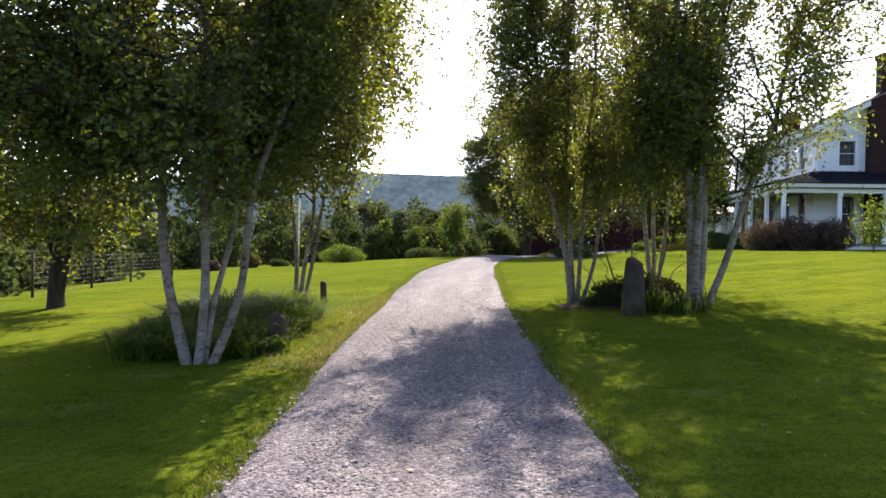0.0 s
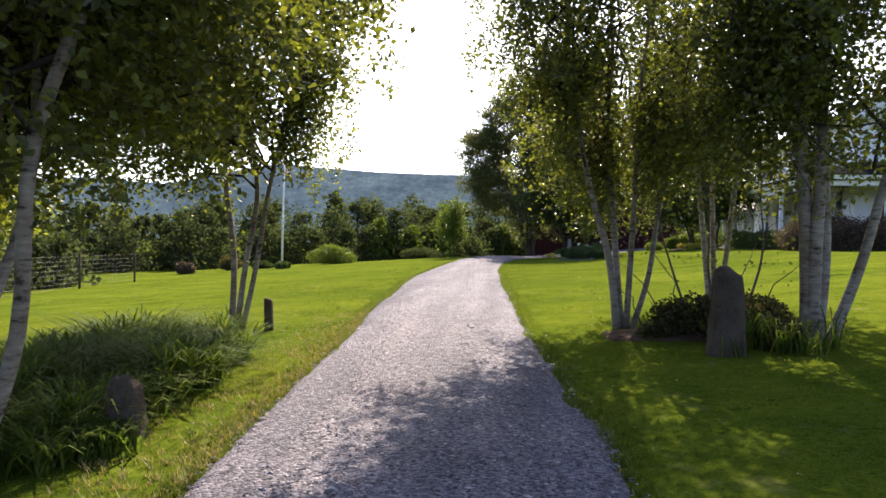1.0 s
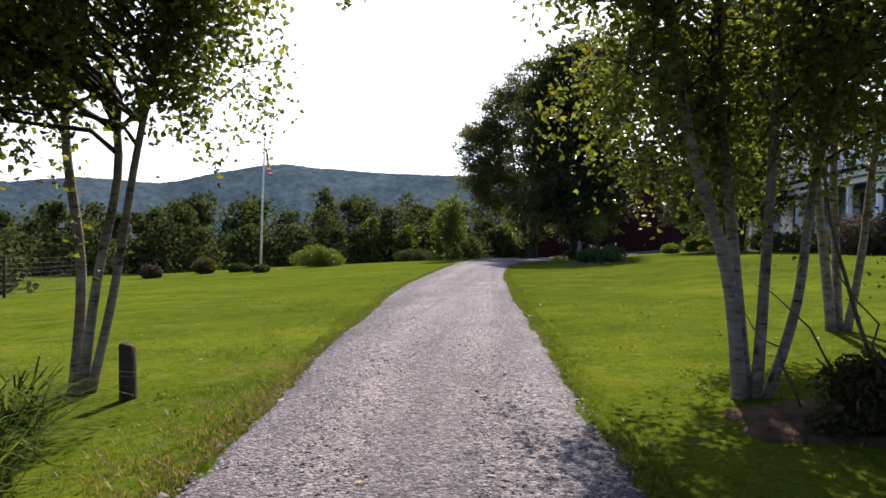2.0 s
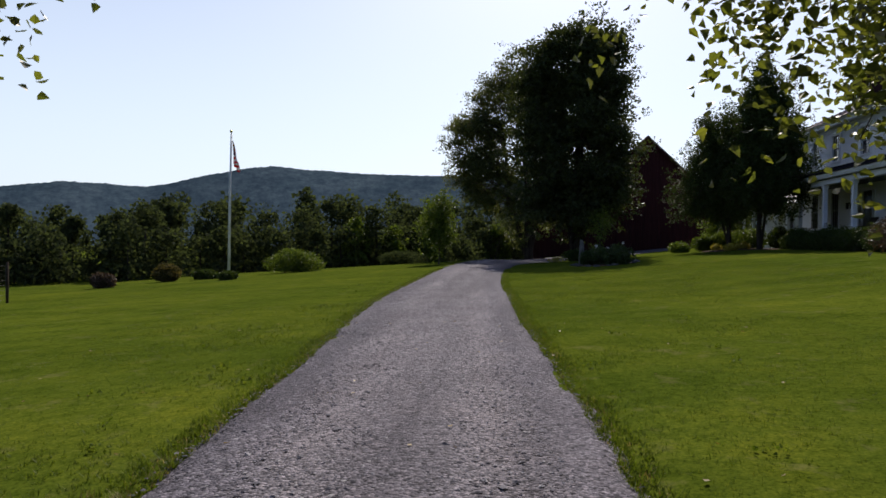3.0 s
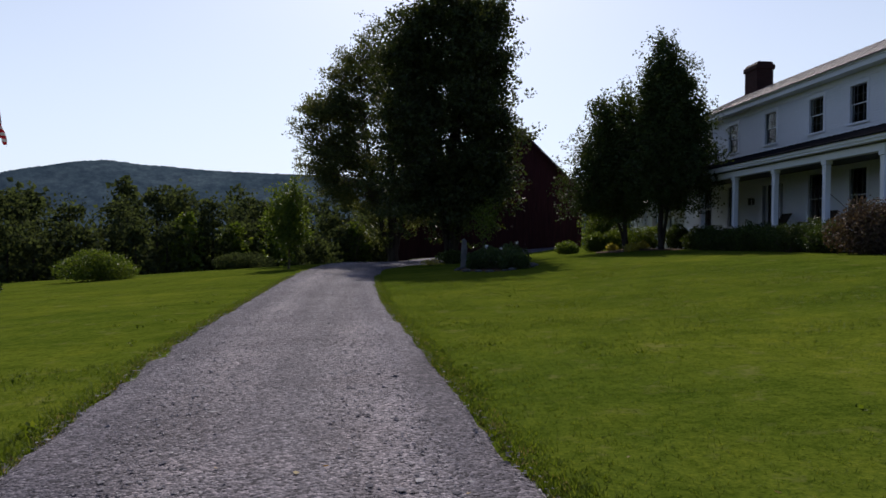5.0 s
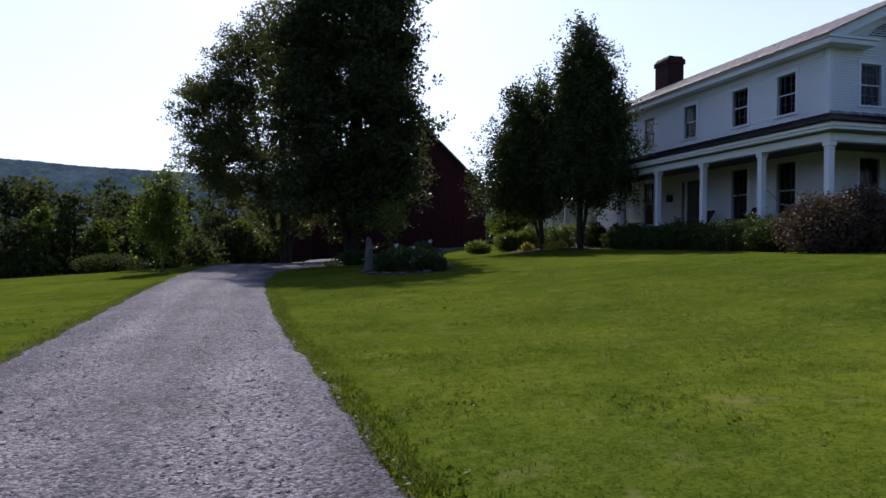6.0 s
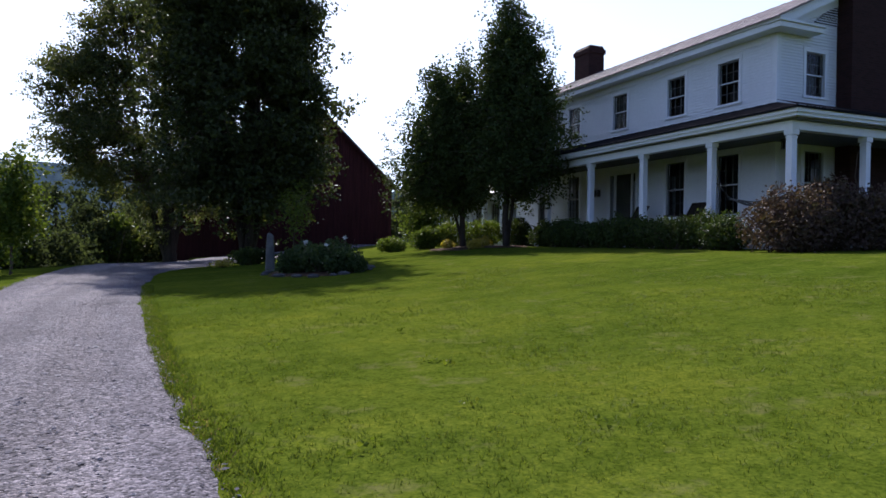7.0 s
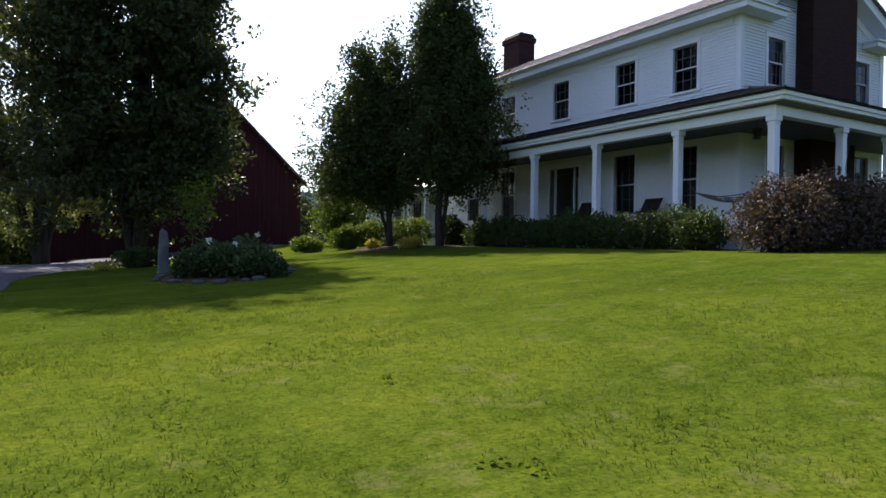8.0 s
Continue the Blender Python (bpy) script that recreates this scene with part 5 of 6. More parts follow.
for x, y, lean in ((2.65, 14.7, -0.35), (2.8, 14.4, 0.25), (2.35, 15.0, -0.6)):
    tree("birch_sapling", "thin birch sucker with a few low leaves", [(x, y, x + lean, y + 0.1, 2.3, 0.020)], [(x + lean * 0.8, y, 1.35, 0.45, 0.45, 0.8, 1)], TWIG, BIRCH_LEAF, 7, 4, 8, 0.045, hang=0.2, limb=0.006, group="birch suckers", ovate=True)


def standing_stone(name, label, x, y, width, depth, height, material, lean=0.0, cut=False):
    """A rough-split stone with worn shoulders, or a post with a sawn flat top."""
    z0 = h(x, y) - 0.15
    levels = [(0, 1.0), (0.3, 0.98), (0.6, 0.95), (0.85, 0.93), (0.97, 0.92), (0.995, 0.88), (1.0, 0.8)] if cut else [(0, 1.0), (0.15, 0.97), (0.3, 0.93), (0.45, 0.88), (0.6, 0.82), (0.75, 0.77), (0.87, 0.71), (0.95, 0.65), (0.985, 0.56), (1.0, 0.44)]
    sides = 18
    v = []
    for f_, k_ in levels:
        for a in np.arange(sides) * 2 * np.pi / sides:
            cx_, sx_ = math.cos(a), math.sin(a)
            sq = 1 / max(abs(cx_), abs(sx_)) ** 0.75
            nz = 1 + 0.09 * noise.noise((cx_ * 2 + x, sx_ * 2 + y, f_ * 4)) + 0.05 * noise.noise((cx_ * 5 + x, sx_ * 5 + y, f_ * 11))
            v.append((x + lean * f_ * height + cx_ * sq * width / 2 * k_ * nz, y + sx_ * sq * depth / 2 * k_ * nz, z0 + f_ * (height + 0.15) + 0.02 * noise.noise((a, f_ * 3, x)) - f_ ** 6 * 0.1 * width * (1 + cx_)))
    s = Soup().add(v, [(l * sides + k, l * sides + (k + 1) % sides, (l + 1) * sides + (k + 1) % sides, (l + 1) * sides + k) for l in range(len(levels) - 1) for k in range(sides)])
    s.add([v[-sides + k] for k in range(sides)] + [(x + lean * height, y, z0 + height + 0.16)], [(k, (k + 1) % sides, sides) for k in range(sides)])
    top = thing(name, label, "post", at=(x, y, z0 + 0.15))
    ob = part("stone", s, material, top, smooth=True)
    return top


standing_stone("granite_post", "rough upright granite gatepost among undergrowth", 2.29, 13.28, 0.40, 0.32, 0.94, DARK_GRANITE)
standing_stone("granite_post", "rough upright granite gatepost in long grass", -2.47, 9.9, 0.26, 0.24, 0.44, DARK_GRANITE)
standing_stone("fence_post", "short weathered wooden fence post, leaning a little", -3.44, 14.86, 0.12, 0.11, 0.46, DEADWOOD, lean=-0.06, cut=True)

# undergrowth and mulch round the birches
def mulch_bed(x, y, rx, ry):
    v, m_ = [], 28
    for ring, rise_ in ((1.0, -0.03), (0.9, 0.025), (0.5, 0.05), (0.05, 0.06)):
        for k in range(m_):
            a = k * 2 * np.pi / m_
            wob = 1 + 0.3 * noise.noise((math.cos(a) * 2 + x, math.sin(a) * 2 + y, 0)) + 0.16 * noise.noise((math.cos(a) * 6 + x, math.sin(a) * 6 + y, 3))
            px_, py_ = x + math.cos(a) * rx * ring * wob, y + math.sin(a) * ry * ring * wob
            v.append((px_, py_, h(px_, py_) + rise_))
    s = Soup().add(v, [(r_ * m_ + k, r_ * m_ + (k + 1) % m_, (r_ + 1) * m_ + (k + 1) % m_, (r_ + 1) * m_ + k) for r_ in range(3) for k in range(m_)])
    return tagged(part("mulch_bed", s, MULCH, smooth=True), "brown leaf mulch under the trees", "mulch", kind="structure")


mulch_bed(2.2, 14.6, 1.15, 0.6)
mulch_bed(10.4, 49.6, 1.9, 2.2)
UNDER_LEAF = leaf("undergrowth_leaves", [(0.026, 0.024, 0.014), (0.036, 0.042, 0.018), (0.056, 0.062, 0.024), (0.075, 0.055, 0.032)], 0.3, 0.08, 0.7)
for x, y, r, hh in ((2.5, 14.3, 0.55, 0.72), (2.9, 14.15, 0.45, 0.6), (2.05, 14.65, 0.5, 0.5), (2.75, 14.7, 0.5, 0.62), (3.0, 13.55, 0.35, 0.36), (1.75, 14.35, 0.35, 0.22)):
    bush("shrub", "dark tangled low shrub growing behind the granite post", x, y, r, r * 0.85, hh, UNDER_LEAF, int(5200 * r), 0.05, 9, group="undergrowth")
soup = Soup()
for x, y, lx, up in ((2.0, 14.7, -0.7, 0.9), (2.2, 14.5, -0.5, 1.1), (2.6, 14.6, 0.4, 1.15), (2.9, 14.4, 0.6, 1.0), (3.1, 14.0, 0.7, 0.8), (1.7, 14.9, -0.4, 0.7), (2.4, 14.9, 0.2, 1.3)):
    soup.tube(curve_between((x, y, h(x, y) - 0.03), (x + lx, y + 0.1, h(x, y) + up), 0.12, 7, 0.1), np.linspace(0.012, 0.003, 7), 5)
tagged(part("bare_twigs", soup, TWIG, smooth=True), "thin bare arching twigs among the undergrowth", "twigs", kind="stuff")
spots = []
for _ in range(1500):
    x, y = rng.uniform(-6.0, -2.6), rng.uniform(9.2, 14.5)
    if x < np.interp(y, [9, 10.8, 11.7, 13, 13.8, 14.6], [-2.62, -2.5, -2.62, -2.95, -3.55, -4.1]) + 0.12 * math.sin(y * 5) and x > np.interp(y, [9, 9.6, 11.8, 15], [-4.0, -4.4, -5.2, -5.6]):
        spots.append((x, y, h(x, y)))
tuft_stuff("long_grass", "unmown long green grass and daylily leaves under the birches", spots, 0.36, RUSH, 14, 0.009, 1.25)
spots = [(x, y, h(x, y)) for x, y in zip(2.85 + rng.normal(size=40) * 0.25, 13.6 + rng.normal(size=40) * 0.2)]
tuft_stuff("long_grass", "a tuft of long grass beside the granite post", spots, 0.45, RUSH, 10, 0.009, 0.6)
spots = [(x, y, h(x, y)) for x, y in zip(-2.58 + rng.normal(size=34) * 0.14, 9.68 + rng.normal(size=34) * 0.1)]
tuft_stuff("long_grass", "dark long grass growing round the low granite post", spots, 0.34, RUSH, 10, 0.008, 0.8)

# ---- trees and beds by the house ----
rng = np.random.default_rng(109)
tree("maple_tree", "tall dense dark green maple with upswept branches", [(2.6, 56.3, 2.7, 56.3, 14.4, 0.36), (2.6, 56.3, 1.0, 55.8, 12.0, 0.2), (2.6, 56.3, 4.4, 56.7, 12.4, 0.2), (2.6, 56.3, 2.9, 54.8, 11.0, 0.18)],
     [(2.7, 56.3, 6.6, 4.3, 3.8, 6.0, 5), (2.9, 56.3, 11.0, 3.2, 2.9, 4.0, 3), (0.1, 55.8, 5.4, 2.8, 2.5, 4.8, 2.0), (-0.2, 56.0, 9.0, 2.1, 2.2, 3.0, 1.3), (4.9, 56.2, 8.6, 2.0, 2.1, 3.4, 1.2), (4.2, 56.0, 4.0, 2.3, 2.2, 3.0, 1.0), (0.6, 56.0, 11.6, 2.0, 2.0, 2.5, 1.0), (4.3, 56.2, 12.0, 1.5, 1.6, 1.8, 0.6), (2.4, 55.6, 2.3, 3.3, 2.4, 1.3, 1.3)], BARK, MAPLE_LEAF, 460, 12, 20, 0.19, (0.38, 0.38, 0.26), 0.05, shell=0.4)
rng = np.random.default_rng(110)
tree("ash_tree", "spreading ash with open, airy layered olive foliage", [(-0.15, 67.0, -0.6, 67.0, 15.0, 0.36), (-0.15, 67.0, -2.6, 66.6, 12.5, 0.2), (-0.15, 67.0, 1.2, 67.4, 13.0, 0.2)],
     [(-4.8, 66.5, 8.8, 2.2, 2.1, 2.2, 2.2), (-2.6, 66.8, 11.4, 2.4, 2.2, 2.5, 2.2), (-0.8, 67.0, 13.8, 2.0, 1.9, 2.4, 1.5), (-5.0, 66.3, 6.2, 2.3, 2.0, 1.5, 1.7), (-2.4, 66.5, 7.7, 2.4, 2.2, 3.0, 1.6), (0.6, 67, 9.5, 2.3, 2.5, 4.4, 2.4), (-2.8, 66.5, 4.2, 3.2, 2.3, 1.4, 1.8), (0.2, 66.8, 4.8, 2.6, 2.2, 2.4, 1.8), (0.2, 66.8, 2.3, 2.6, 2.0, 1.5, 1.1)], BARK, LOCUST_LEAF, 285, 12, 22, 0.155, (0.42, 0.42, 0.23), 0.0, shell=0.35, reach=1.0, start=0.85)
bush("lilac", "broad pale olive bush beyond the turn of the drive", -3.2, 80.0, 2.4, 1.9, 4.2, LOCUST_LEAF, 3000, 0.2, 10)
rng = np.random.default_rng(111)
tree("pear_tree", "ornamental pear with a dense egg-shaped crown", [(10.0, 50.4, 10.0, 50.4, 7.4, 0.12), (10.0, 50.4, 9.3, 50.7, 6.4, 0.07)],
     [(9.7, 50.5, 4.0, 2.2, 2.0, 2.4, 3), (9.6, 50.6, 5.8, 1.6, 1.5, 2.1, 1.4), (8.2, 51.4, 3.9, 1.6, 1.4, 2.1, 1.3)], BARK, PEAR_LEAF, 250, 12, 19, 0.115, (0.22, 0.22, 0.28), 0.1, shell=0.6, group="pear trees", low=1.35, reach=1.0)
rng = np.random.default_rng(112)
tree("pear_tree", "tall ornamental pear with a dense pointed crown", [(10.9, 48.5, 10.9, 48.5, 9.0, 0.13), (10.9, 48.5, 11.4, 48.2, 7.4, 0.08)],
     [(11.2, 48.3, 4.2, 2.65, 2.1, 2.5, 3.2), (11.1, 48.5, 6.2, 2.0, 1.7, 2.5, 2), (10.85, 48.5, 8.2, 0.8, 0.8, 1.5, 0.7), (10.1, 49.0, 6.5, 1.0, 1.0, 1.5, 0.7)], BARK, PEAR_LEAF, 320, 12, 19, 0.115, (0.20, 0.20, 0.32), 0.1, shell=0.6, group="pear trees", low=1.35, reach=1.0)
rng = np.random.default_rng(113)
tree("young_tree", "slim young tree with light green leaves", [(-5.3, 51.6, -5.25, 51.6, 3.1, 0.05)], [(-5.3, 51.6, 1.8, 1.0, 1.0, 1.6, 1)], TWIG, PALE_LEAF, 50, 9, 13, 0.13, hang=0.15, limb=0.01)
rng = np.random.default_rng(114)
tree("small_tree", "small bright green tree beside the barn", [(13.0, 62.0, 13.1, 62.0, 4.8, 0.08), (13.0, 62.0, 12.4, 61.7, 4.0, 0.05)], [(12.9, 62.0, 3.0, 1.8, 1.7, 2.4, 1)], BARK, PALE_LEAF, 80, 10, 13, 0.15, hang=0.15)
for k in range(10):
    y = 38.9 + 0.86 * k
    bush("hedge_shrub", "clipped glossy green shrub in the porch hedge", 11.95 + 0.1 * math.sin(k * 2.1), y, 0.72, 0.86, 1.06 + 0.05 * math.sin(k * 1.7), HEDGE_LEAF, 3400, 0.075, 11, "shrub", "porch hedge", twigs=True)
for k, (x, y, rx, hh) in enumerate(((11.6, 37.0, 1.4, 1.55), (13.0, 36.7, 1.7, 1.75), (14.6, 36.6, 1.6, 1.7))):
    bush("burning_bush", "broad bronze-red leafed shrub at the porch corner", x, y, rx, 1.05, hh, RED_LEAF, 9500, 0.08, 16, "shrub", "bronze shrubs")
for k, (x, y, mat_, hh, r) in enumerate(((9.4, 52.6, PALE_LEAF, 0.95, 0.85), (10.4, 52.4, PALE_LEAF, 1.15, 0.95), (11.4, 51.6, PALE_LEAF, 1.3, 0.95), (12.4, 50.2, HEDGE_LEAF, 1.25, 0.8), (8.3, 54.0, PALE_LEAF, 0.7, 0.85), (12.3, 48.2, HEDGE_LEAF, 1.0, 0.7))):
    bush("garden_shrub", "leafy green garden shrub under the pear trees", x, y, r, r, hh, mat_, 2600, 0.10, 7, "shrub", "garden shrubs")
for x, y in ((9.3, 50.3), (9.5, 48.0), (10.3, 49.2)):
    bush("golden_shrub", "low golden-yellow leafed shrub in the bed", x, y, 0.42, 0.4, 0.42, GOLD_LEAF, 1100, 0.07, 6, "shrub", "golden shrubs")
for x, y, r, hh in ((2.2, 44.9, 0.55, 0.72), (3.0, 44.1, 0.85, 0.86), (2.75, 45.3, 0.8, 0.92), (3.75, 45.6, 0.85, 0.95), (3.2, 46.6, 0.85, 0.82), (3.4, 43.3, 0.65, 0.62), (3.6, 46.9, 0.75, 0.8)):
    bush("peony", "leafy dark green peony clump in a stone-edged bed", x, y, r, r, hh, PEONY_LEAF, 2800, 0.09, 8, "flower", "peonies")
for x, y, up in ((2.65, 44.7, 0.84), (3.1, 44.2, 0.72), (3.9, 45.3, 0.86)):
    bloom = thing("peony_bloom", "white double peony bloom above the leaves", "flower", "peony blooms", at=(x, y, h(x, y)))
    part("stalk", Soup().tube([(x, y, h(x, y)), (x + 0.01, y, h(x, y) + up)], 0.006, 5), TWIG, bloom)
    s = Soup()
    leaf_soup(s, np.array((x, y, h(x, y) + up)) + rng.normal(size=(36, 3)) * 0.016, 0.065)
    part("petals", s, WHITE_PETAL, bloom)
mulch_bed(3.1, 45.2, 1.35, 2.3)
for k in range(22):
    a = k * 2 * np.pi / 22 + rng.normal() * 0.06
    x, y = 3.1 + 1.4 * math.cos(a) * rng.uniform(0.94, 1.05), 45.2 + 2.35 * math.sin(a) * rng.uniform(0.95, 1.03)
    s = Soup()
    r = rng.uniform(0.09, 0.17)
    th = np.linspace(0.1, np.pi - 0.1, 6)
    s.tube(np.stack([np.full(6, x), np.full(6, y), h(x, y) + 0.015 - r * 0.42 * np.cos(th)], 1), r * np.sin(th) * rng.uniform(0.85, 1.15), 7)
    tagged(part("edging_stone", s, STONE), "grey rounded fieldstone edging the flower bed", "stone", "bed edging")
standing_stone("granite_post", "square grey granite hitching post by the flower bed", 2.34, 48.6, 0.30, 0.26, 1.16, GRANITE)
rng = np.random.default_rng(115)
tree("small_tree", "spindly small tree with pale leaves", [(3.4, 50.2, 3.5, 50.2, 2.3, 0.025)], [(3.4, 50.2, 1.6, 0.4, 0.4, 0.7, 1)], TWIG, PALE_LEAF, 14, 6, 10, 0.10, hang=0.1, limb=0.006)
bush("golden_shrub", "low yellow-flowered clump beside the maple", 1.3, 52.8, 0.5, 0.4, 0.35, GOLD_LEAF, 500, 0.07, 5, "shrub", "golden shrubs")
bush("shrub", "low dark shrubs at the foot of the maple", 2.6, 54.6, 1.2, 0.9, 0.8, HEDGE_LEAF, 2500, 0.10, 8)
stake = thing("wooden_stake", "weathered leaning wooden stake by the drive", "stake", at=(-3.0, 70.5, h(-3.0, 70.5)))
part("shaft", Soup().tube([(-3.0, 70.5, h(-3, 70.5) - 0.1), (-2.5, 70.4, 1.2)], 0.035, 6), DEADWOOD, stake)

# bushes round the flagpole
for name, label, x, y, rx, hh, mat_ in (("viburnum", "large rounded light green bush on the lawn", -13.9, 51.8, 2.0, 1.45, PALE_LEAF), ("dwarf_shrub", "small dark dome-shaped shrub at the flagpole", -14.5, 44.6, 0.55, 0.5, HEDGE_LEAF),
                                        ("hydrangea", "rusty flowered rounded shrub on the lawn", -18.8, 47.0, 1.2, 1.0, RUST_LEAF), ("dwarf_shrub", "low olive green shrub on the lawn", -17.0, 47.4, 0.75, 0.6, HEDGE_LEAF),
                                        ("spirea", "small dark reddish shrub on the lawn", -19.6, 42.8, 0.72, 0.8, RED_LEAF), ("low_shrub", "low spreading green shrub at the lawn's edge", -8.6, 59.5, 2.1, 1.0, WOOD_LEAF)):
    bush(name, label, x, y, rx, rx * 0.85, hh, mat_, int(2500 + 2200 * rx), 0.10, 9)

# ---- fence at the field ----
WIRE = surface("galvanised_wire", (0.09, 0.09, 0.085), (0.16, 0.155, 0.15), 6, 40, 0.8, 0.0)
fence = thing("field_fence", "wire mesh fence on weathered posts at the lawn's edge", "fence", at=(-18, 32, h(-18, 32)))
line = [(-14.3, 20.5), (-15.5, 25.0), (-16.6, 29.2), (-17.5, 34.2)]
for x, y in line:
    part("post", Soup().tube([(x, y, h(x, y) - 0.2), (x, y, h(x, y) + 1.35)], [0.045, 0.04], 8), DEADWOOD, fence, smooth=True)
for k in range(8):
    part("wire", Soup().tube([(x, y, h(x, y) + 0.1 + 0.16 * k) for x, y in line], 0.003, 4), WIRE, fence)
s = Soup()
for (x0, y0), (x1, y1) in zip(line, line[1:]):
    for u in np.arange(0.07, 0.99, 0.07):
        x, y = x0 + (x1 - x0) * u, y0 + (y1 - y0) * u
        za = h(x0, y0) + (h(x1, y1) - h(x0, y0)) * u
        s.tube([(x, y, za + 0.1), (x, y, za + 1.22)], 0.003, 3)
part("stay_wires", s, WIRE, fence, "upright wires of the galvanised mesh")

# ---- woods ----
def woods(name, label, spots, material, per, size):
    """Many far trees: trunks and lumpy crowns in one object."""
    s, tr = Soup(), Soup()
    for x, y, hh, w in spots:
        z0 = h(x, y)
        tr.tube([(x, y, z0 - 0.3), (x, y, z0 + hh * 0.7)], [0.035 * hh * 0.6, 0.01 * hh], 5)
        blobs = [(x, y, z0 + hh * 0.5, w, w, hh * 0.48, 2)]
        for _ in range(7):
            a, r = rng.uniform(0, 2 * np.pi), rng.uniform(0.3, 0.85) * w
            zz = rng.uniform(0.25, 0.9)
            k = w * rng.uniform(0.35, 0.6) * (1.15 - zz * 0.5)
            blobs.append((x + math.cos(a) * r * (1.2 - zz), y + math.sin(a) * r * (1.2 - zz), z0 + hh * zz, k, k, k * 0.9, 0.8))
        for _ in range(4):  # low skirts
            a = rng.uniform(0, 2 * np.pi)
            blobs.append((x + math.cos(a) * 0.7 * w, y + math.sin(a) * 0.7 * w, z0 + hh * 0.16, w * 0.6, w * 0.6, hh * 0.18, 0.7))
        leaf_soup(s, in_blobs(per, blobs, 0.75), size, wide=0.8)
    tagged(part(name, s, material), label, "woods", kind="stuff")
    tagged(part(name + "_trunks", tr, BARK), "dark trunks of the woodland trees", "woods", kind="stuff")


line_x = [-75, -50, -34, -25, -18, -12, -7, -2, 4, 12]
line_y = [44, 48, 52, 57, 64, 71, 77, 82, 88, 98]
front, back, shrubs = [], [], []


def wood_height(x, y, share):
    """Tree height for the skyline that the wood draws over the lawn."""
    away = math.degrees(math.atan2(x + 0.6, y - 13.4))
    rise_ = np.interp(away, [-45, -36.1, -32.7, -28.4, -25.5, -22, -17.1, -14.4, -10.7, -7.8, 0, 10], [0.046, 0.044, 0.040, 0.054, 0.060, 0.063, 0.072, 0.080, 0.067, 0.064, 0.06, 0.06])
    return rise_ * share * math.hypot(x + 0.6, y - 13.4) + 0.82 - h(x, y)


for x in np.arange(-74, 12, 1.9):
    y0 = np.interp(x, line_x, line_y) + rng.uniform(0, 6)
    hh = wood_height(x, y0, 0.93) * rng.uniform(0.86, 1.06)
    front.append((x + rng.normal() * 0.6, y0, hh, hh * rng.uniform(0.27, 0.38)))
for x in np.arange(-92, 40, 2.4):
    y0 = np.interp(x, line_x, line_y) + 9 + rng.uniform(0, 14)
    hh = wood_height(x, y0, 0.98) * rng.uniform(0.92, 1.08)
    back.append((x + rng.normal(), y0, hh, hh * rng.uniform(0.30, 0.40)))
for x in np.arange(-62, 8, 1.15):
    y0 = np.interp(x, line_x, line_y) - 2
    shrubs.append((x, y0 + rng.uniform(-1.2, 2.5), rng.uniform(2.0, 4.2), rng.uniform(1.2, 1.9)))
for (x0, y0), (x1, y1) in zip(line, line[1:]):
    for u in np.arange(0.1, 1.0, 0.16):
        reach_ = rng.uniform(2.5, 8)
        shrubs.append((x0 + (x1 - x0) * u - reach_, y0 + (y1 - y0) * u + reach_ * 0.25, rng.uniform(1.3, 2.6), rng.uniform(1.0, 1.6)))
woods("woodland", "mixed dark green woodland beyond the lawn", front, WOOD_LEAF, 2500, 0.24)
woods("woodland_behind", "taller dark woodland rising behind", back, WOOD_LEAF, 1200, 0.42)
woods("thicket", "shrubby thicket along the edge of the woods", shrubs, WOOD_LEAF, 680, 0.28)
woods("pale_saplings", "lighter green saplings at the wood's edge", [(x, np.interp(x, line_x, line_y) - 1.5, hh, 1.3) for x, hh in ((-14, 4.4), (-11.5, 3.8), (-9.2, 4.8), (-3.0, 3.6))], PALE_LEAF, 1500, 0.26)
woods("trees_behind_house", "leafy trees behind the house and barn", [(27, 58, 8, 3), (29, 49, 9, 3), (18, 92, 9, 3), (25, 80, 9, 3.2), (31, 66, 10, 3.4), (28, 40, 8.5, 2.8)], WOOD_LEAF, 2400, 0.36)

# ---- loose gravel, grass blades, leaves ----
count = 40000
y = 2.5 + 46 * rng.uniform(0, 1, count) ** 1.35
u = rng.uniform(0, 1, count)
a, b = edge_left(y) - 0.02, edge_right(y) + 0.02
x = a + (b - a) * u
z = ground(np.clip(x, edge_left(y), edge_right(y)), y) + 0.010 + 0.03 * (1 - (2 * u - 1) ** 2)
r = rng.gamma(2.0, 0.0026, count) + 0.0055
pyr = np.array([(1, 0, 0), (0, 1, 0), (-1, 0, 0), (0, -1, 0), (0, 0, 1)], float)
v = pyr[None] * (r[:, None] * rng.uniform(0.6, 1.35, (count, 3)))[:, None]
v += rng.normal(size=v.shape) * (r * 0.22)[:, None, None]
turn = rng.uniform(0, 2 * np.pi, count)
c_, s_ = np.cos(turn)[:, None], np.sin(turn)[:, None]
v = np.stack([v[..., 0] * c_ - v[..., 1] * s_, v[..., 0] * s_ + v[..., 1] * c_, v[..., 2] * 0.32], -1) + np.stack([x, y, z], 1)[:, None]
f = np.array([(0, 1, 4), (1, 2, 4), (2, 3, 4), (3, 0, 4)])
soup = Soup().add(v.reshape(-1, 3), (f[None] + 5 * np.arange(count)[:, None, None]).reshape(-1, 3))
PEBBLE = leaf("gravel_stones", [(0.065, 0.063, 0.074), (0.106, 0.102, 0.118), (0.148, 0.142, 0.160), (0.196, 0.188, 0.206), (0.31, 0.30, 0.314)], 0.0, 0.05, 0.9)
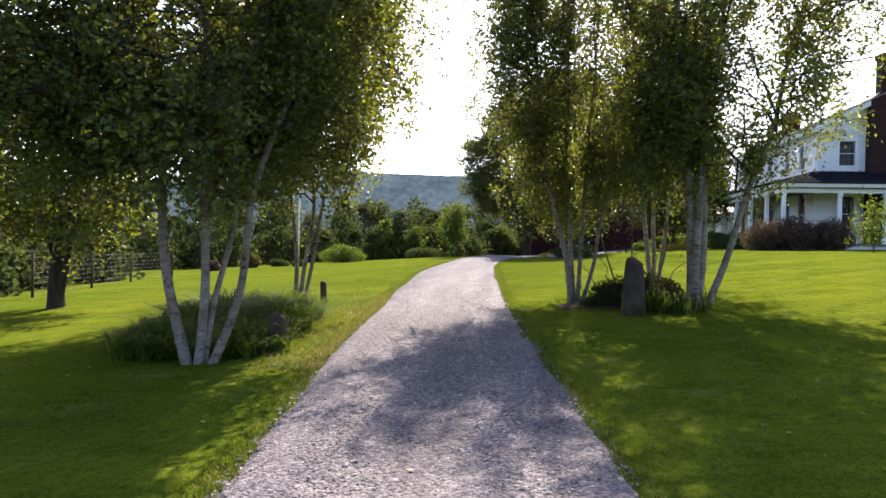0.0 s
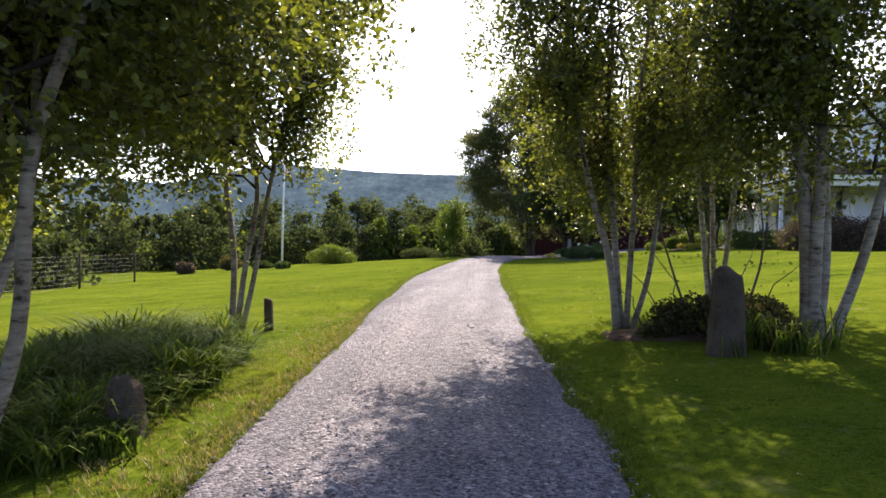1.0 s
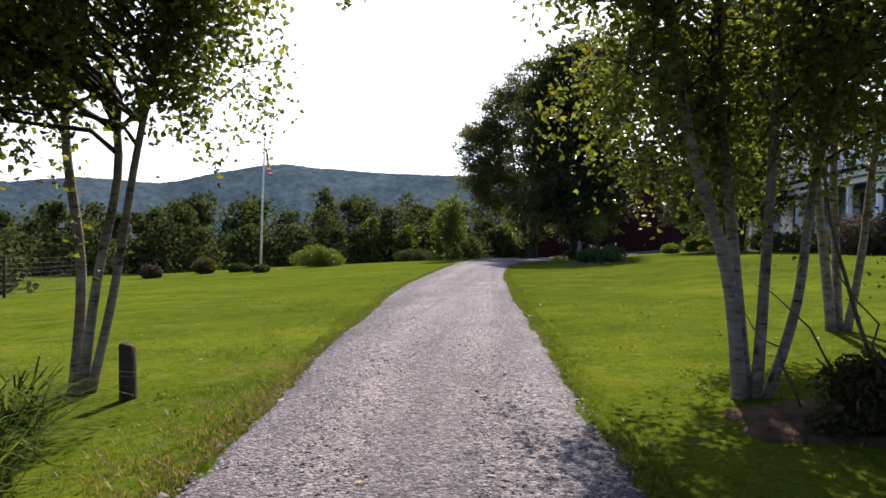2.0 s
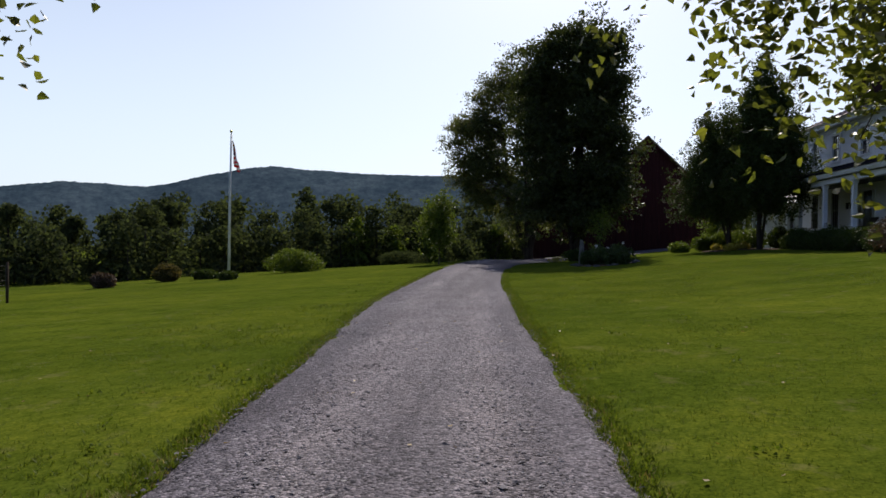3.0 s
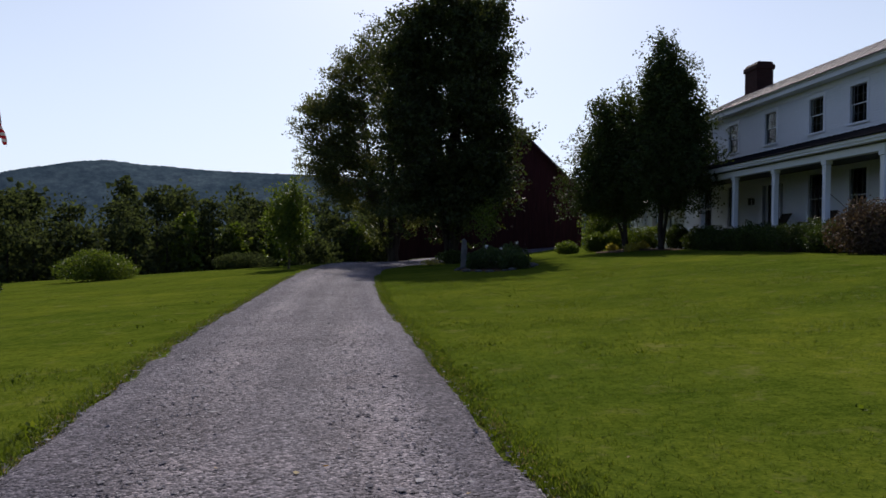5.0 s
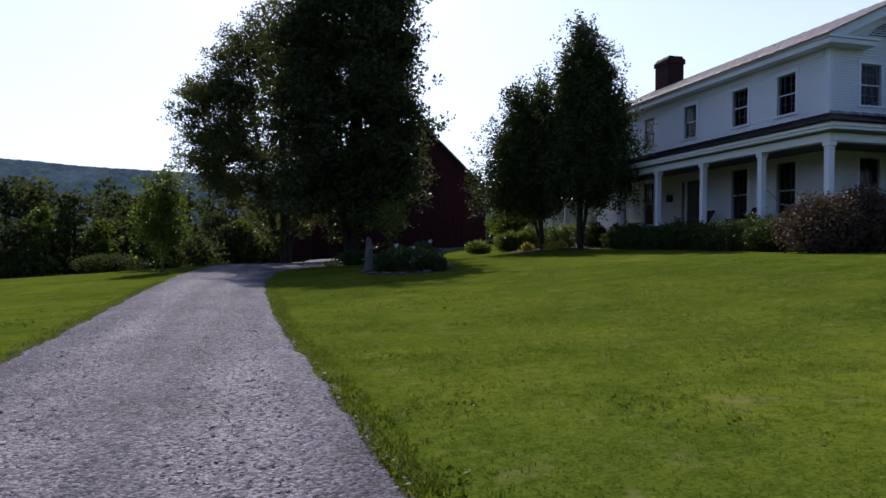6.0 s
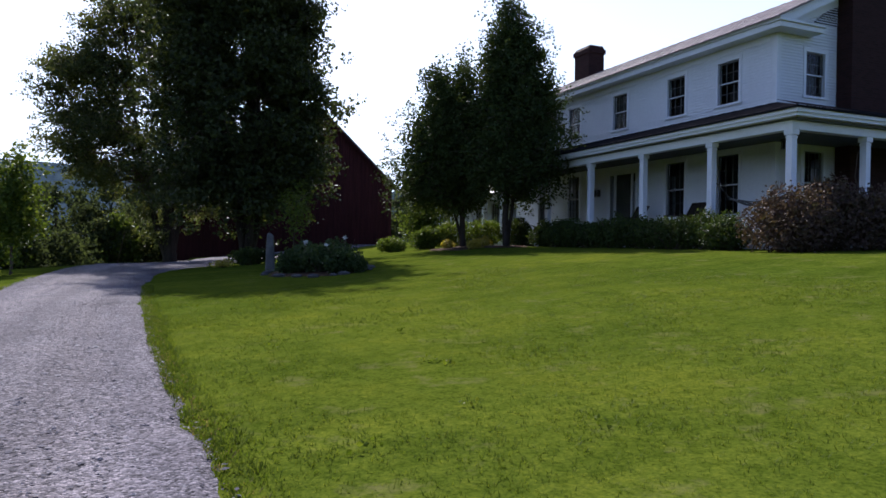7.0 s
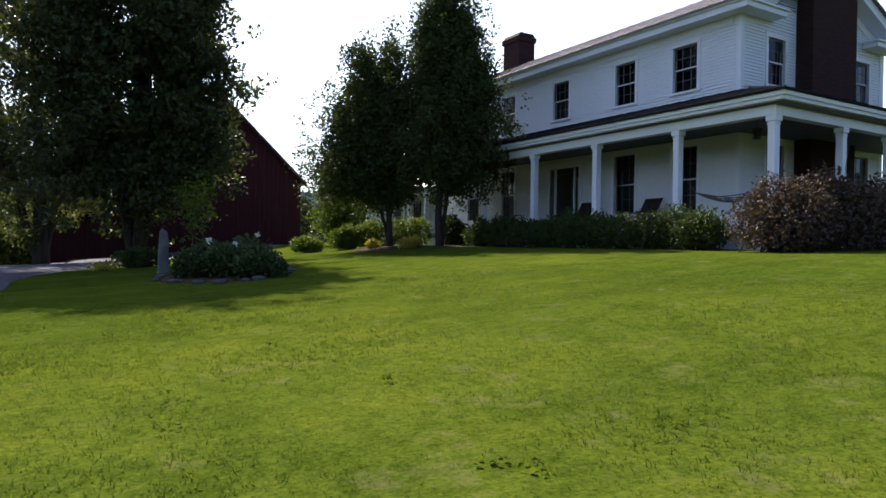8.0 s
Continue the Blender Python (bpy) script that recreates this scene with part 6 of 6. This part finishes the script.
tagged(part("gravel_stones", soup, PEBBLE), "loose angular grey gravel on the drive", "gravel", kind="stuff")


DRY_BLADE = leaf("dry_grass_blades", [(0.10, 0.075, 0.035), (0.20, 0.16, 0.08), (0.30, 0.25, 0.14)], 0.3, 0.05)


def blades(name, label, x, y, length, width, material=BLADE):
    k = len(x)
    z = ground(x, y)
    a = rng.uniform(0, 2 * np.pi, k)
    L = length * rng.uniform(0.5, 1.3, k)
    lean = rng.uniform(0.3, 1.5, k) * L
    root = np.stack([x, y, z - 0.01], 1)
    side = np.stack([-np.sin(a), np.cos(a), np.zeros(k)], 1) * width
    tip = root + np.stack([np.cos(a) * lean, np.sin(a) * lean, L], 1)
    v = np.stack([root - side, root + side, tip], 1).reshape(-1, 3)
    tagged(part(name, Soup().add(v, np.arange(3 * k).reshape(-1, 3)), material), label, "grass", kind="stuff")


def lawn_spots(count, y0, y1, reach, side, tuft=1, power=1.5):
    y = np.repeat(rng.uniform(y0, y1, count), tuft)
    d = np.repeat(reach * rng.uniform(0, 1, count) ** power - 0.06, tuft)
    y, d = y + rng.normal(size=len(y)) * 0.018, d + np.abs(rng.normal(size=len(y))) * 0.022
    return (edge_right(y) + d, y) if side > 0 else (edge_left(y) - d, y)


for side in (1, -1):
    x, y = lawn_spots(15000, 3.0, 27, 4.0, side, 5)
    blades("grass", "short mown grass blades beside the drive", x, y, 0.030, 0.0035)
x, y = lawn_spots(26000, 27, 40, 8.5, 1, 5, 1.15)
blades("grass", "short mown grass blades on the lawn", x, y, 0.030, 0.0034)
x, y = lawn_spots(4500, 2.0, 44, 0.24, 1, 5)
blades("grass_fringe", "taller ragged grass along the gravel's edge", x, y, 0.045, 0.004)
x, y = lawn_spots(4500, 2.0, 44, 0.24, -1, 5)
blades("grass_fringe", "taller ragged grass along the gravel's edge", x, y, 0.045, 0.004)

for side in (1, -1):
    x, y = lawn_spots(1300, 2.0, 44, 0.16, side, 5)
    blades("dry_grass", "straw-coloured dry grass along the gravel's edge", x, y, 0.028, 0.004, DRY_BLADE)

y = np.repeat(rng.uniform(8.5, 16.5, 1500), 5)
x = edge_left(y) - np.repeat(rng.uniform(-0.04, 1, 1500) ** 2 * 0.8, 5)
blades("dry_grass", "thin yellowing grass between the gravel and the long grass", x + rng.normal(size=len(x)) * 0.02, y + rng.normal(size=len(y)) * 0.02, 0.05, 0.0035, DRY_BLADE)

# broad-leaved weeds in the grass beside the drive
soup = Soup()
for _ in range(90):
    y = rng.uniform(5, 38)
    side = rng.choice((-1, 1))
    x = edge_right(y) + rng.uniform(0.1, 2.4) if side > 0 else edge_left(y) - rng.uniform(0.1, 1.6)
    n = int(rng.integers(7, 16))
    leaf_soup(soup, np.array((x, y, h(x, y) + 0.035)) + rng.normal(size=(n, 3)) * np.array((0.04, 0.04, 0.008)), 0.036, wide=0.8)
tagged(part("weeds", soup, BLADE), "small broad-leaved weeds scattered in the lawn", "weeds", kind="stuff")

# fallen leaves on the drive and the grass
k = 230
y = rng.uniform(3, 24, k)
x = rng.uniform(-4.5, 4.5, k) - 0.1 * (y - 5)
zz = np.where((x > edge_left(y)) & (x < edge_right(y)), ground(x, y) + 0.05, ground(x, y) + 0.03)
soup = Soup()
leaf_soup(soup, np.stack([x, y, np.zeros(k)], 1), 0.05, 0.4)
soup.v[0][:, 2] = soup.v[0][:, 2] * 0.2 + np.repeat(zz, 4)  # they lie flat
tagged(part("fallen_leaves", soup, leaf("dry_leaves", [(0.20, 0.15, 0.04), (0.16, 0.09, 0.035), (0.28, 0.23, 0.11)], 0.3)), "scattered dry birch leaves on gravel and grass", "leaves", kind="stuff")
